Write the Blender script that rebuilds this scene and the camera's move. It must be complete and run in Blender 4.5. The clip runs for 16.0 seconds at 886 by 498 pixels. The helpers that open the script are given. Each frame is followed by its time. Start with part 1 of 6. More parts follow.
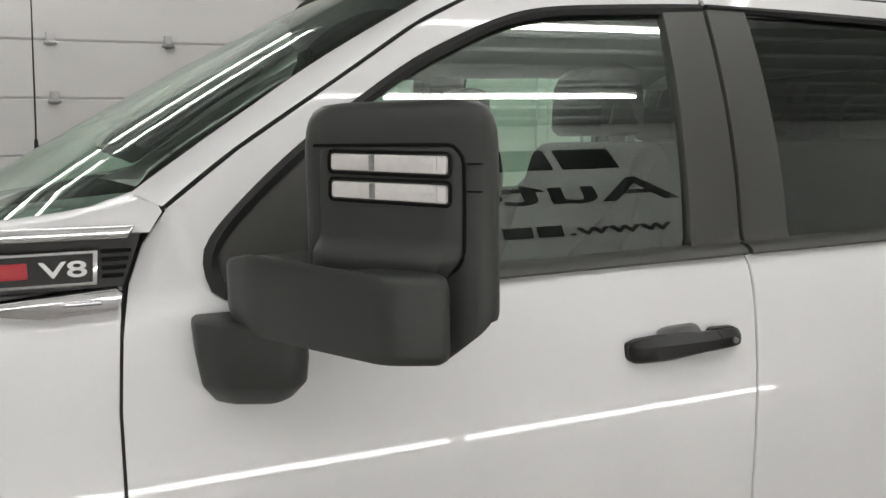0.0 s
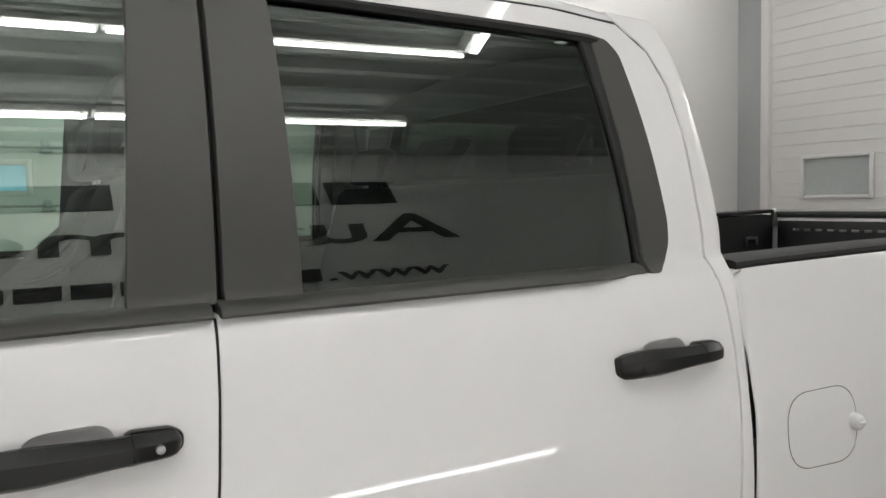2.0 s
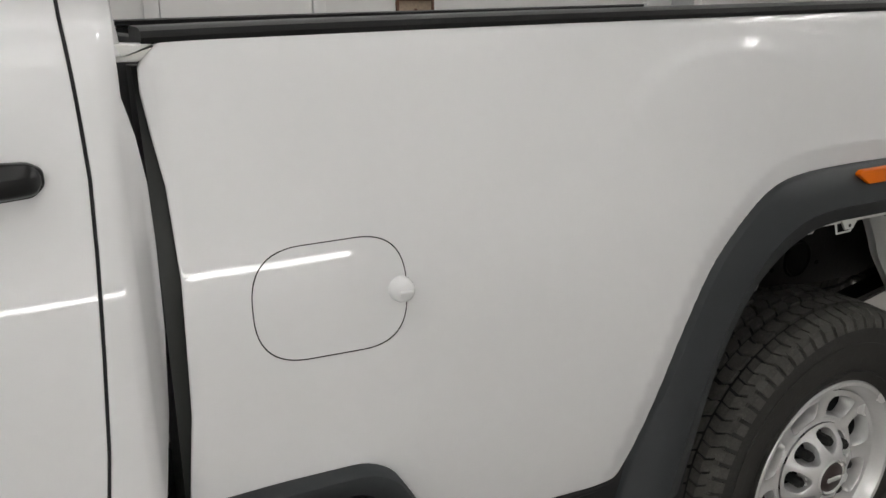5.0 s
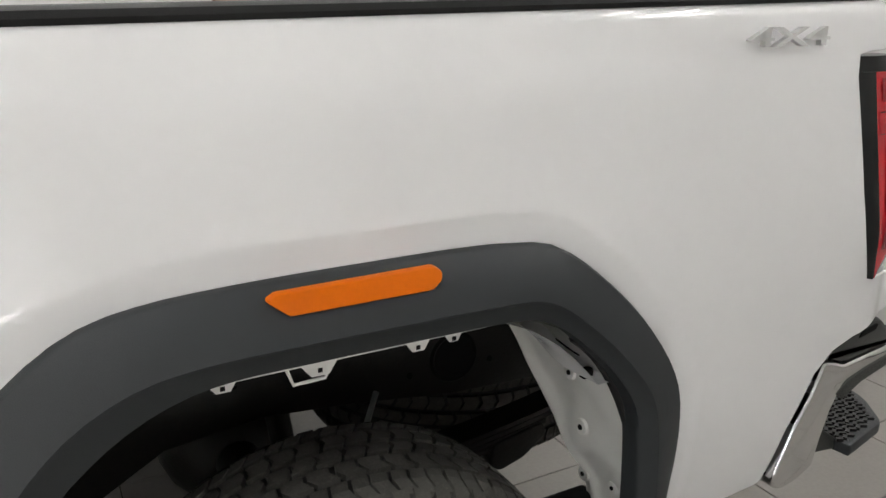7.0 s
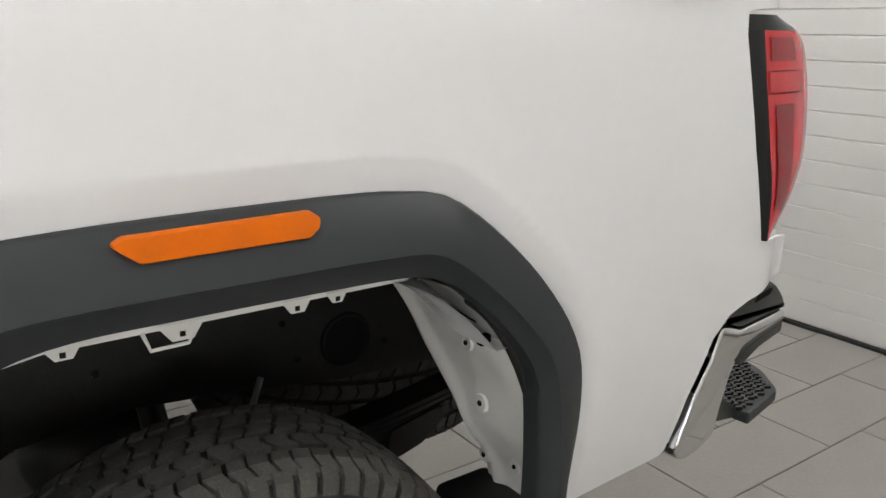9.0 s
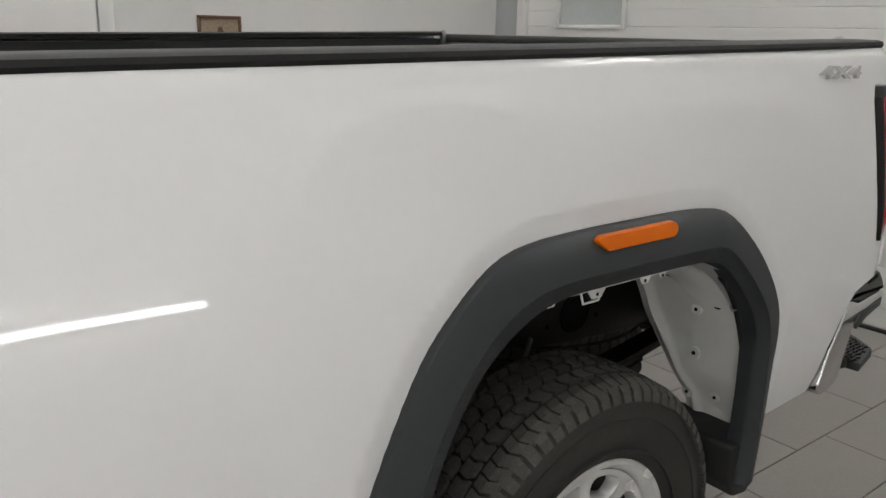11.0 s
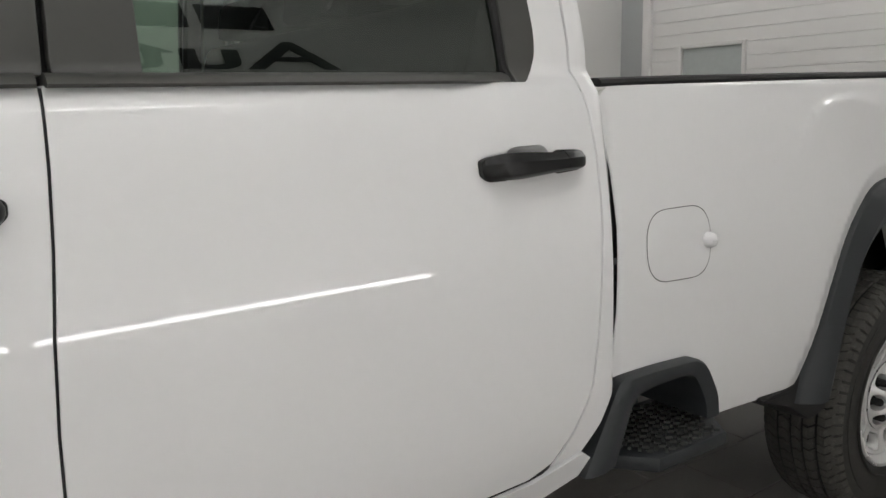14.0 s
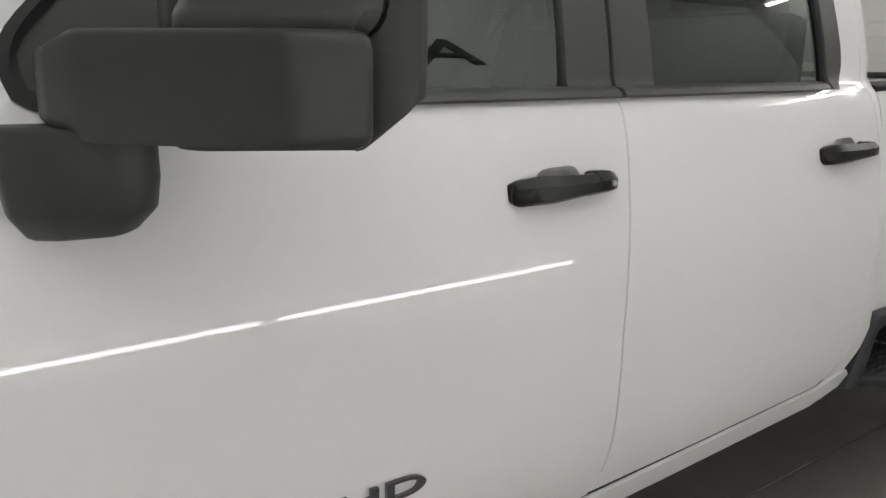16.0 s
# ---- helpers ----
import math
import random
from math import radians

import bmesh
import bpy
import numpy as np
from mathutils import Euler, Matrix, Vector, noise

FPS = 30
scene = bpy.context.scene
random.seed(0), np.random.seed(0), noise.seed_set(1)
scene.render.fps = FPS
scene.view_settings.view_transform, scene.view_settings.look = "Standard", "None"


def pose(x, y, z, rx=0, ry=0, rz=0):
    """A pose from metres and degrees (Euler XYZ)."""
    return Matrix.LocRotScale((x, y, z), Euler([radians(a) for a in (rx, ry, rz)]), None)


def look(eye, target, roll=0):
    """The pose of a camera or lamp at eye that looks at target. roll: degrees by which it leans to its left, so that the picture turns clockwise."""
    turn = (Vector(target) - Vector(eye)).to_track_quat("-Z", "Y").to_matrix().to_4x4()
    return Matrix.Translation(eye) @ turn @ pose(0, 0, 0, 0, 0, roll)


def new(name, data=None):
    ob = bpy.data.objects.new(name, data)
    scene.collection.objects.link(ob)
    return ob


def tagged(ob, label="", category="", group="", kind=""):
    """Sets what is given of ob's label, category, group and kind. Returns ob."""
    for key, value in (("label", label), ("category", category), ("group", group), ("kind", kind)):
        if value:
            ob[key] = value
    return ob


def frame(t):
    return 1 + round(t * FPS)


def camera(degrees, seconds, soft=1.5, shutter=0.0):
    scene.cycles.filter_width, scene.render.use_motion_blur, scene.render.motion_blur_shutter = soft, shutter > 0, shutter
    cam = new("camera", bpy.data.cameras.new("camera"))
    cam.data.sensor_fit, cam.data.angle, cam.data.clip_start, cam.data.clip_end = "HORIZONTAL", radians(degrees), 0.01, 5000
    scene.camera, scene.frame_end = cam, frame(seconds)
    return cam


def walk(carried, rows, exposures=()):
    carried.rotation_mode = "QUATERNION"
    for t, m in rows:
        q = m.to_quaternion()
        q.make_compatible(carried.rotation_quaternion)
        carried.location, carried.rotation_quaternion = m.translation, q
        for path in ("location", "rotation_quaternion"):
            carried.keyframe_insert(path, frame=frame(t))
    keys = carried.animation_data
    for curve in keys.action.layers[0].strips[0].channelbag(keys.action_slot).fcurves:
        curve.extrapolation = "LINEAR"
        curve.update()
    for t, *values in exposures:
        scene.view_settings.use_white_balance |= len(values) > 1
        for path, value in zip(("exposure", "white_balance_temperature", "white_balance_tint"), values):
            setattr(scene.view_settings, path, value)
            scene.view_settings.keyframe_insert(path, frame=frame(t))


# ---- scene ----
cam = camera(59.0, 16.0)
PATH = [
    (0, (-1.06, -1.18, 1.638), (-0.346, 0.668, 1.364), -0.7),
    (0.5, (-0.845, -1.145, 1.636), (-0.085, 0.691, 1.416), -0.4),
    (1, (-0.632, -1.089, 1.592), (0.161, 0.74, 1.44), -0.6),
    (1.5, (-0.426, -1.054, 1.591), (0.432, 0.747, 1.455), -0.7),
    (2, (-0.173, -1.059, 1.563), (0.783, 0.694, 1.444), -1.0),
    (2.5, (0.076, -1.076, 1.486), (1.089, 0.648, 1.423), -1.6),
    (3, (0.269, -1.049, 1.416), (1.29, 0.663, 1.256), -1.6),
    (3.5, (0.454, -1.003, 1.386), (1.463, 0.689, 1.042), -1.3),
    (6, (1.554, -0.947, 1.474), (2.404, 0.766, 0.889), -0.2),
    (6.5, (1.917, -0.899, 1.463), (2.773, 0.81, 0.875), -0.3),
    (7, (2.204, -0.842, 1.457), (3.098, 0.848, 0.871), -0.1),
    (7.5, (2.344, -0.819, 1.435), (3.311, 0.832, 0.852), 0.7),
    (8, (2.371, -0.808, 1.333), (3.402, 0.807, 0.759), 1.2),
    (8.5, (2.333, -0.793, 1.276), (3.4, 0.804, 0.719), 0.9),
    (9, (2.257, -0.799, 1.352), (3.366, 0.773, 0.805), 0.8),
    (9.5, (2.042, -0.837, 1.443), (3.169, 0.719, 0.888), 0.5),
    (10, (1.803, -0.856, 1.474), (2.955, 0.68, 0.915), 0.6),
    (10.2, (1.734, -0.846, 1.482), (2.893, 0.685, 0.923), 0.7),
    (12.5, (0.658, -0.981, 1.445), (1.878, 0.54, 0.997), 2.0),
    (13, (0.398, -0.949, 1.415), (1.614, 0.582, 0.996), 1.3),
    (13.5, (0.101, -1.02, 1.364), (1.29, 0.552, 1.02), -0.9),
    (14, (-0.124, -1.082, 1.364), (1.039, 0.51, 1.023), -1.1),
    (14.5, (-0.353, -1.058, 1.342), (0.798, 0.544, 1.013), -1.1),
    (15, (-0.586, -1.008, 1.363), (0.603, 0.566, 1.014), -0.75),
    (15.5, (-0.849, -1.038, 1.428), (0.305, 0.54, 1.009), 0.25),
    (16, (-1.114, -0.975, 1.452), (0.054, 0.586, 1.006), 1.0),
]
EXPOSURES = [(0.0, -0.06), (3.5, -0.05), (6.0, 0.12), (7.0, 0.53), (7.5, 0.52), (8.0, 0.40), (8.5, 0.72), (9.0, 0.75), (10.0, 0.45), (12.5, -0.03), (16.0, -0.17)]
walk(cam, [(t, look(eye, target, roll)) for t, eye, target, roll in PATH], EXPOSURES)

from mathutils import geometry

# ---------------------------------------------------------------- light
world = bpy.data.worlds.new("world")
scene.world = world
world.use_nodes = True
world.node_tree.nodes["Background"].inputs[0].default_value = (0.8, 0.85, 0.9, 1)
world.node_tree.nodes["Background"].inputs[1].default_value = 0.05
TUBE = 20.5
WALL_TUBE = 17.0
WALL_Z = 0.95

# ---------------------------------------------------------------- materials


def material(name, color, rough=0.5, metal=0.0, coat=0.0, bump=0.0, scale=40.0, vary=0.06, dirt=0.0, dirt_color=(0.2, 0.18, 0.15), rough_vary=0.08, ior=1.5):
    m = bpy.data.materials.new(name)
    m.use_nodes = True
    nt = m.node_tree
    b = nt.nodes["Principled BSDF"]
    b.inputs["Metallic"].default_value = metal
    b.inputs["IOR"].default_value = ior
    b.inputs["Coat Weight"].default_value = coat
    b.inputs["Coat Roughness"].default_value = 0.006
    tc = nt.nodes.new("ShaderNodeTexCoord")
    fine = nt.nodes.new("ShaderNodeTexNoise")
    fine.inputs["Scale"].default_value = scale
    fine.inputs["Detail"].default_value = 6
    broad = nt.nodes.new("ShaderNodeTexNoise")
    broad.inputs["Scale"].default_value = max(scale / 25, 0.8)
    broad.inputs["Detail"].default_value = 4
    for n in (fine, broad):
        nt.links.new(tc.outputs["Object"], n.inputs["Vector"])
    add = nt.nodes.new("ShaderNodeMath")
    add.operation = "ADD"
    nt.links.new(fine.outputs["Fac"], add.inputs[0])
    nt.links.new(broad.outputs["Fac"], add.inputs[1])
    ramp = nt.nodes.new("ShaderNodeMapRange")
    ramp.inputs["From Min"].default_value, ramp.inputs["From Max"].default_value = 0.6, 1.4
    ramp.inputs["To Min"].default_value, ramp.inputs["To Max"].default_value = 1 - vary, 1 + vary
    nt.links.new(add.outputs[0], ramp.inputs["Value"])
    mul = nt.nodes.new("ShaderNodeVectorMath")
    mul.operation = "SCALE"
    mul.inputs[0].default_value = color
    nt.links.new(ramp.outputs[0], mul.inputs["Scale"])
    out = mul.outputs[0]
    if dirt:
        spots = nt.nodes.new("ShaderNodeTexNoise")
        spots.inputs["Scale"].default_value = scale / 4
        spots.inputs["Detail"].default_value = 8
        spots.inputs["Roughness"].default_value = 0.7
        nt.links.new(tc.outputs["Object"], spots.inputs["Vector"])
        edge = nt.nodes.new("ShaderNodeMapRange")
        edge.inputs["From Min"].default_value, edge.inputs["From Max"].default_value = 0.52, 0.75
        edge.inputs["To Max"].default_value = dirt
        nt.links.new(spots.outputs["Fac"], edge.inputs["Value"])
        mix = nt.nodes.new("ShaderNodeMix")
        mix.data_type = "RGBA"
        nt.links.new(edge.outputs[0], mix.inputs["Factor"])
        nt.links.new(out, mix.inputs["A"])
        mix.inputs["B"].default_value = (*dirt_color, 1)
        out = mix.outputs["Result"]
    nt.links.new(out, b.inputs["Base Color"])
    rr = nt.nodes.new("ShaderNodeMapRange")
    rr.inputs["To Min"].default_value, rr.inputs["To Max"].default_value = max(rough - rough_vary, 0.0), min(rough + rough_vary, 1.0)
    nt.links.new(broad.outputs["Fac"], rr.inputs["Value"])
    nt.links.new(rr.outputs[0], b.inputs["Roughness"])
    if bump:
        bn = nt.nodes.new("ShaderNodeBump")
        bn.inputs["Strength"].default_value = 1.0
        bn.inputs["Distance"].default_value = bump
        nt.links.new(fine.outputs["Fac"], bn.inputs["Height"])
        nt.links.new(bn.outputs[0], b.inputs["Normal"])
    return m


def glass_material(name, tint, keep, ior=1.45):
    """Thin tinted pane: transparent with a clear reflection over it."""
    m = bpy.data.materials.new(name)
    m.use_nodes = True
    nt = m.node_tree
    nt.nodes.clear()
    o = nt.nodes.new("ShaderNodeOutputMaterial")
    tr = nt.nodes.new("ShaderNodeBsdfTransparent")
    tr.inputs[0].default_value = (*[c * keep for c in tint], 1)
    gl = nt.nodes.new("ShaderNodeBsdfGlossy")
    gl.inputs["Roughness"].default_value = 0.0
    gl.inputs["Color"].default_value = (0.93, 1.0, 0.94, 1)
    fr = nt.nodes.new("ShaderNodeFresnel")
    fr.inputs["IOR"].default_value = ior
    mx = nt.nodes.new("ShaderNodeMixShader")
    nt.links.new(fr.outputs[0], mx.inputs[0])
    nt.links.new(tr.outputs[0], mx.inputs[1])
    nt.links.new(gl.outputs[0], mx.inputs[2])
    nt.links.new(mx.outputs[0], o.inputs[0])
    return m


def emitter(name, color, strength):
    m = bpy.data.materials.new(name)
    m.use_nodes = True
    b = m.node_tree.nodes["Principled BSDF"]
    b.inputs["Base Color"].default_value = (*color, 1)
    b.inputs["Emission Color"].default_value = (*color, 1)
    b.inputs["Emission Strength"].default_value = strength
    return m


PAINT = material("white_paint", (0.80, 0.80, 0.80), 0.55, coat=1.0, scale=60, vary=0.012, rough_vary=0.03)
PAINT.node_tree.nodes["Principled BSDF"].inputs["Specular IOR Level"].default_value = 0.0
PAINT_IN = material("white_primer", (0.76, 0.76, 0.73), 0.35, coat=0.3, scale=30, vary=0.05, dirt=0.25, dirt_color=(0.42, 0.40, 0.36))
HANDLE = material("handle_plastic", (0.007, 0.007, 0.007), 0.33, bump=0.00008, scale=900, vary=0.12, ior=1.42)
PLASTIC = material("black_plastic", (0.036, 0.039, 0.035), 0.42, bump=0.0004, scale=900, vary=0.12)
FLARE = material("grey_plastic", (0.024, 0.0275, 0.030), 0.50, bump=0.0004, scale=900, vary=0.1)
TRIM = material("satin_trim", (0.055, 0.055, 0.050), 0.42, bump=0.0002, scale=800, vary=0.08)
RUBBER = material("rubber", (0.010, 0.010, 0.010), 0.6, bump=0.0003, scale=500)
TYRE = material("tyre_rubber", (0.026, 0.025, 0.022), 0.66, bump=0.0006, scale=260, vary=0.2, dirt=0.3, dirt_color=(0.07, 0.068, 0.06))
TREAD = material("tread_rubber", (0.070, 0.068, 0.060), 0.8, bump=0.0006, scale=260, vary=0.25, dirt=0.4, dirt_color=(0.16, 0.155, 0.135))
GAP = material("dark_gap", (0.004, 0.004, 0.004), 0.8, ior=1.3)
RAILBLACK = material("rail_cap_plastic", (0.008, 0.008, 0.008), 0.62, bump=0.0003, scale=700, vary=0.15, ior=1.4)
FRAME = material("frame_coating", (0.006, 0.006, 0.005), 0.5, bump=0.001, scale=120, vary=0.3, dirt=0.3, dirt_color=(0.022, 0.021, 0.017), ior=1.4)
CHROME = material("chrome", (0.80, 0.80, 0.81), 0.06, 1.0, scale=60, vary=0.02, rough_vary=0.03)
DARKCHROME = material("dark_chrome", (0.16, 0.16, 0.17), 0.15, 1.0, scale=60, vary=0.05)
ALLOY = material("machined_alloy", (0.80, 0.80, 0.79), 0.26, 0.45, scale=120, vary=0.05, bump=0.0001)
STEEL = material("bare_steel", (0.42, 0.42, 0.42), 0.35, 1.0, scale=90, vary=0.1)
AMBER = material("amber_lens", (0.70, 0.140, 0.0), 0.35, coat=0.0, scale=220, vary=0.05, ior=1.33)
RED = material("red_lens", (0.55, 0.008, 0.016), 0.22, coat=0.35, scale=150, vary=0.12)
REDDARK = material("dark_red_lens", (0.27, 0.006, 0.012), 0.25, coat=0.3, scale=150, vary=0.15)
LAMPCLEAR = material("clear_lens", (0.72, 0.70, 0.68), 0.12, coat=1.0, scale=60, vary=0.10, bump=0.0003)
REDBADGE = material("red_badge", (0.022, 0.008, 0.008), 0.3, coat=0.8)
REDINK = material("red_lettering", (0.45, 0.03, 0.04), 0.35)
WHITEINK = material("white_lettering", (0.8, 0.8, 0.8), 0.35)
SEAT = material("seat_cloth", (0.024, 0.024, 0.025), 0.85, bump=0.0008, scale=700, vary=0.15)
LINER = material("headliner", (0.14, 0.14, 0.13), 0.9, bump=0.0005, scale=500)
BEDLINER = material("bed_liner", (0.010, 0.010, 0.010), 0.55, bump=0.0008, scale=400)
WALL = material("wall_paint", (0.62, 0.615, 0.60), 0.6, bump=0.0006, scale=120, vary=0.02, dirt=0.06, dirt_color=(0.5, 0.49, 0.46))
DOORPAINT = material("panel_door_paint", (0.66, 0.65, 0.635), 0.45, bump=0.0004, scale=160, vary=0.02, dirt=0.06, dirt_color=(0.5, 0.49, 0.46))
COLUMN = material("grey_column", (0.36, 0.37, 0.37), 0.5, vary=0.04)
CEILING = material("ceiling_steel", (0.42, 0.43, 0.42), 0.5, vary=0.05, scale=20)
TILE = material("floor_tile", (0.265, 0.248, 0.230), 0.33, bump=0.0004, scale=70, vary=0.10, dirt=0.15, dirt_color=(0.20, 0.195, 0.185), rough_vary=0.1)
GROUT = material("grout", (0.055, 0.052, 0.048), 0.85, bump=0.001, scale=200, vary=0.15)
SIGN = material("black_vinyl", (0.010, 0.010, 0.010), 0.4)
WOOD = material("brown_wood", (0.10, 0.045, 0.022), 0.45, scale=50, vary=0.3)
PAPER = material("certificate_paper", (0.30, 0.23, 0.16), 0.7, scale=60, vary=0.25)
PANE = material("frosted_pane", (0.42, 0.45, 0.44), 0.25, scale=20, vary=0.06)
TINTF = glass_material("front_glass", (0.78, 1.0, 0.87), 0.86, 2.85)
TINTFAR = glass_material("far_front_glass", (0.84, 1.0, 0.90), 0.95, 1.5)
TINTR = glass_material("privacy_glass", (0.82, 1.0, 0.89), 0.34, 2.0)
TINTRFAR = glass_material("far_privacy_glass", (0.80, 1.0, 0.84), 0.85, 1.4)
WIND = glass_material("windshield_glass", (0.82, 1.0, 0.88), 0.72, 1.6)
LIGHT = emitter("tube_light", (1.0, 0.985, 0.975), TUBE)
WALL_LIGHT = emitter("wall_tube_light", (1.0, 0.985, 0.975), WALL_TUBE)

# ---------------------------------------------------------------- builders


def part(name, bm, mat, parent=None, label="", smooth=True, normals=None):
    me = bpy.data.meshes.new(name)
    if normals is None:
        bmesh.ops.recalc_face_normals(bm, faces=bm.faces)
    bm.to_mesh(me)
    bm.free()
    me.materials.append(mat)
    for p in me.polygons:
        p.use_smooth = smooth
    if smooth and normals is None:
        me.set_sharp_from_angle(angle=radians(38))
    ob = new(name, me)
    if parent is not None:
        ob.parent = parent
    if label:
        ob["label"] = label
    return ob


def thing(name, label, category, group="", kind=""):
    return tagged(new(name), label, category, group, kind)


def pchip(pts):
    """A smooth monotone curve through the points."""
    xs, ys = np.array(pts, float).T
    h, d = np.diff(xs), np.diff(ys) / np.diff(xs)
    m = np.zeros(len(xs))
    for i in range(1, len(xs) - 1):
        if d[i - 1] * d[i] > 0:
            w1, w2 = 2 * h[i] + h[i - 1], h[i] + 2 * h[i - 1]
            m[i] = (w1 + w2) / (w1 / d[i - 1] + w2 / d[i])
    m[0], m[-1] = d[0], d[-1]

    def f(x):
        x = min(max(x, xs[0]), xs[-1])
        i = min(max(int(np.searchsorted(xs, x)) - 1, 0), len(h) - 1)
        s = (x - xs[i]) / h[i]
        return float((1 + 2 * s) * (1 - s) ** 2 * ys[i] + s * (1 - s) ** 2 * h[i] * m[i] + s * s * (3 - 2 * s) * ys[i + 1] + s * s * (s - 1) * h[i] * m[i + 1])

    return f


def smooth01(a, b, v):
    s = min(max((v - a) / (b - a), 0.0), 1.0)
    return s * s * (3 - 2 * s)


def rounded(pts, r, n=5):
    """The closed outline with its corners rounded; r is one radius or one for each corner."""
    out = []
    k = len(pts)
    for i in range(k):
        rad = r[i] if isinstance(r, (list, tuple)) else r
        p, a, b = Vector(pts[i]), Vector(pts[i - 1]), Vector(pts[(i + 1) % k])
        la, lb = (a - p).length, (b - p).length
        c = min(rad, la * 0.48, lb * 0.48)
        if c < 1e-4:
            out.append(tuple(p))
            continue
        s, e = p + (a - p) / la * c, p + (b - p) / lb * c
        for j in range(n + 1):
            t = j / n
            out.append(tuple((1 - t) ** 2 * s + 2 * t * (1 - t) * p + t * t * e))
    return out


def curve(pts, n, closed=False):
    """n points evenly along a smooth curve through pts."""
    P = [Vector(p) for p in pts]
    fine = []
    k = len(P)
    for i in range(k - 1):
        a, b, c, d = P[max(i - 1, 0)], P[i], P[i + 1], P[min(i + 2, k - 1)]
        for j in range(12):
            t = j / 12
            fine.append(0.5 * (2 * b + (c - a) * t + (2 * a - 5 * b + 4 * c - d) * t * t + (3 * b - a - 3 * c + d) * t ** 3))
    fine.append(P[-1])
    s = [0.0]
    for a, b in zip(fine, fine[1:]):
        s.append(s[-1] + (b - a).length)
    out, i = [], 0
    for j in range(n):
        want = s[-1] * j / (n - 1)
        while i < len(s) - 2 and s[i + 1] < want:
            i += 1
        t = (want - s[i]) / max(s[i + 1] - s[i], 1e-9)
        out.append(fine[i].lerp(fine[i + 1], t))
    return out


def panel(name, outline, surf, mat, parent, grid=0.05, thick=0.02, label="", mirror=False, lift=0.0, holes=(), rows=()):
    """Sheet over an outline in x and z, bent to y = surf(x, z), with a rolled edge of real depth."""
    pts = []
    for a, b in zip(outline, list(outline[1:]) + [outline[0]]):
        a, b = Vector(a), Vector(b)
        m = max(int((b - a).length / 0.02), 1)
        pts += [a.lerp(b, j / m) for j in range(m)]
    k = len(pts)
    edges = [(i, (i + 1) % k) for i in range(k)]
    x0, x1 = min(p.x for p in pts), max(p.x for p in pts)
    z0, z1 = min(p.y for p in pts), max(p.y for p in pts)
    gz = grid * 0.4
    for i in range(1, int((x1 - x0) / grid) + 1):
        for j in range(1, int((z1 - z0) / gz) + 1):
            pts.append(Vector((x0 + i * grid, z0 + j * gz)))
    for zr in rows:
        for i in range(1, int((x1 - x0) / grid) + 1):
            x = x0 + i * grid
            pts.append(Vector((x, zr + RAKE * (x - 0.5))))
    for hole in holes:
        k = len(pts)
        pts += [Vector(p) for p in hole]
        edges += [(k + i, k + (i + 1) % len(hole)) for i in range(len(hole))]
    flat, _, tris, *_ = geometry.delaunay_2d_cdt(pts, edges, [], 1, 1e-6)

    def inside(c, ring):
        hit = False
        for a, b in zip(ring, ring[1:] + ring[:1]):
            if (a[1] > c.y) != (b[1] > c.y) and c.x < a[0] + (c.y - a[1]) / (b[1] - a[1]) * (b[0] - a[0]):
                hit = not hit
        return hit

    if holes:
        tris = [t for t in tris if not any(inside((flat[t[0]] + flat[t[1]] + flat[t[2]]) / 3, list(hole)) for hole in holes)]
    bm = bmesh.new()
    made = [bm.verts.new((p.x, 0, p.y)) for p in flat]
    for t in tris:
        bm.faces.new([made[i] for i in t])
    bmesh.ops.delete(bm, geom=[v for v in bm.verts if not v.link_faces], context="VERTS")
    bm.normal_update()
    if sum(f.normal.y * f.calc_area() for f in bm.faces) > 0:
        bmesh.ops.reverse_faces(bm, faces=bm.faces)
    main = list(bm.verts)
    e = 0.004
    norm = {}
    for v in main:
        x, z = v.co.x, v.co.z
        v.co.y = surf(x, z) + lift
        n = Vector(((surf(x + e, z) - surf(x - e, z)) / (2 * e), -1, (surf(x, z + e) - surf(x, z - e)) / (2 * e)))
        norm[v] = n.normalized()
    out = {}
    bnd = [ed for ed in bm.edges if ed.is_boundary]
    for ed in bnd:
        fc = ed.link_faces[0].calc_center_median()
        mid = (ed.verts[0].co + ed.verts[1].co) / 2
        d = ed.verts[1].co - ed.verts[0].co
        o = Vector((d.z, 0, -d.x))
        if o.dot(mid - fc) < 0:
            o = -o
        if o.length > 1e-9:
            for v in ed.verts:
                out[v] = out.get(v, Vector()) + o.normalized()
    for off, down in ((0.0016, 0.0016), (0.0008, thick)):
        made = bmesh.ops.extrude_edge_only(bm, edges=bnd)["geom"]
        nv = [g for g in made if isinstance(g, bmesh.types.BMVert)]
        nxt = {}
        for v in nv:
            near = [w for ed in v.link_edges for w in [ed.other_vert(v)] if w in out and (w.co - v.co).length < 1e-7]
            o = out[near[0]].normalized() if near and out[near[0]].length > 0 else Vector()
            nxt[v] = o
            v.co += o * off + Vector((0, down, 0))
        out = nxt
        bnd = [g for g in made if isinstance(g, bmesh.types.BMEdge) and g.is_boundary and all(v in nxt for v in g.verts)]
    bm.verts.index_update()
    norm = [norm.get(v, Vector((0, 0, 0))) for v in bm.verts]
    if mirror:
        for v in bm.verts:
            v.co.y = 2 * MID - v.co.y
        bmesh.ops.reverse_faces(bm, faces=bm.faces)
        norm = [Vector((n.x, -n.y, n.z)) for n in norm]
    ob = part(name, bm, mat, parent, label, True, norm)
    ob.data.normals_split_custom_set_from_vertices([tuple(n) for n in norm])
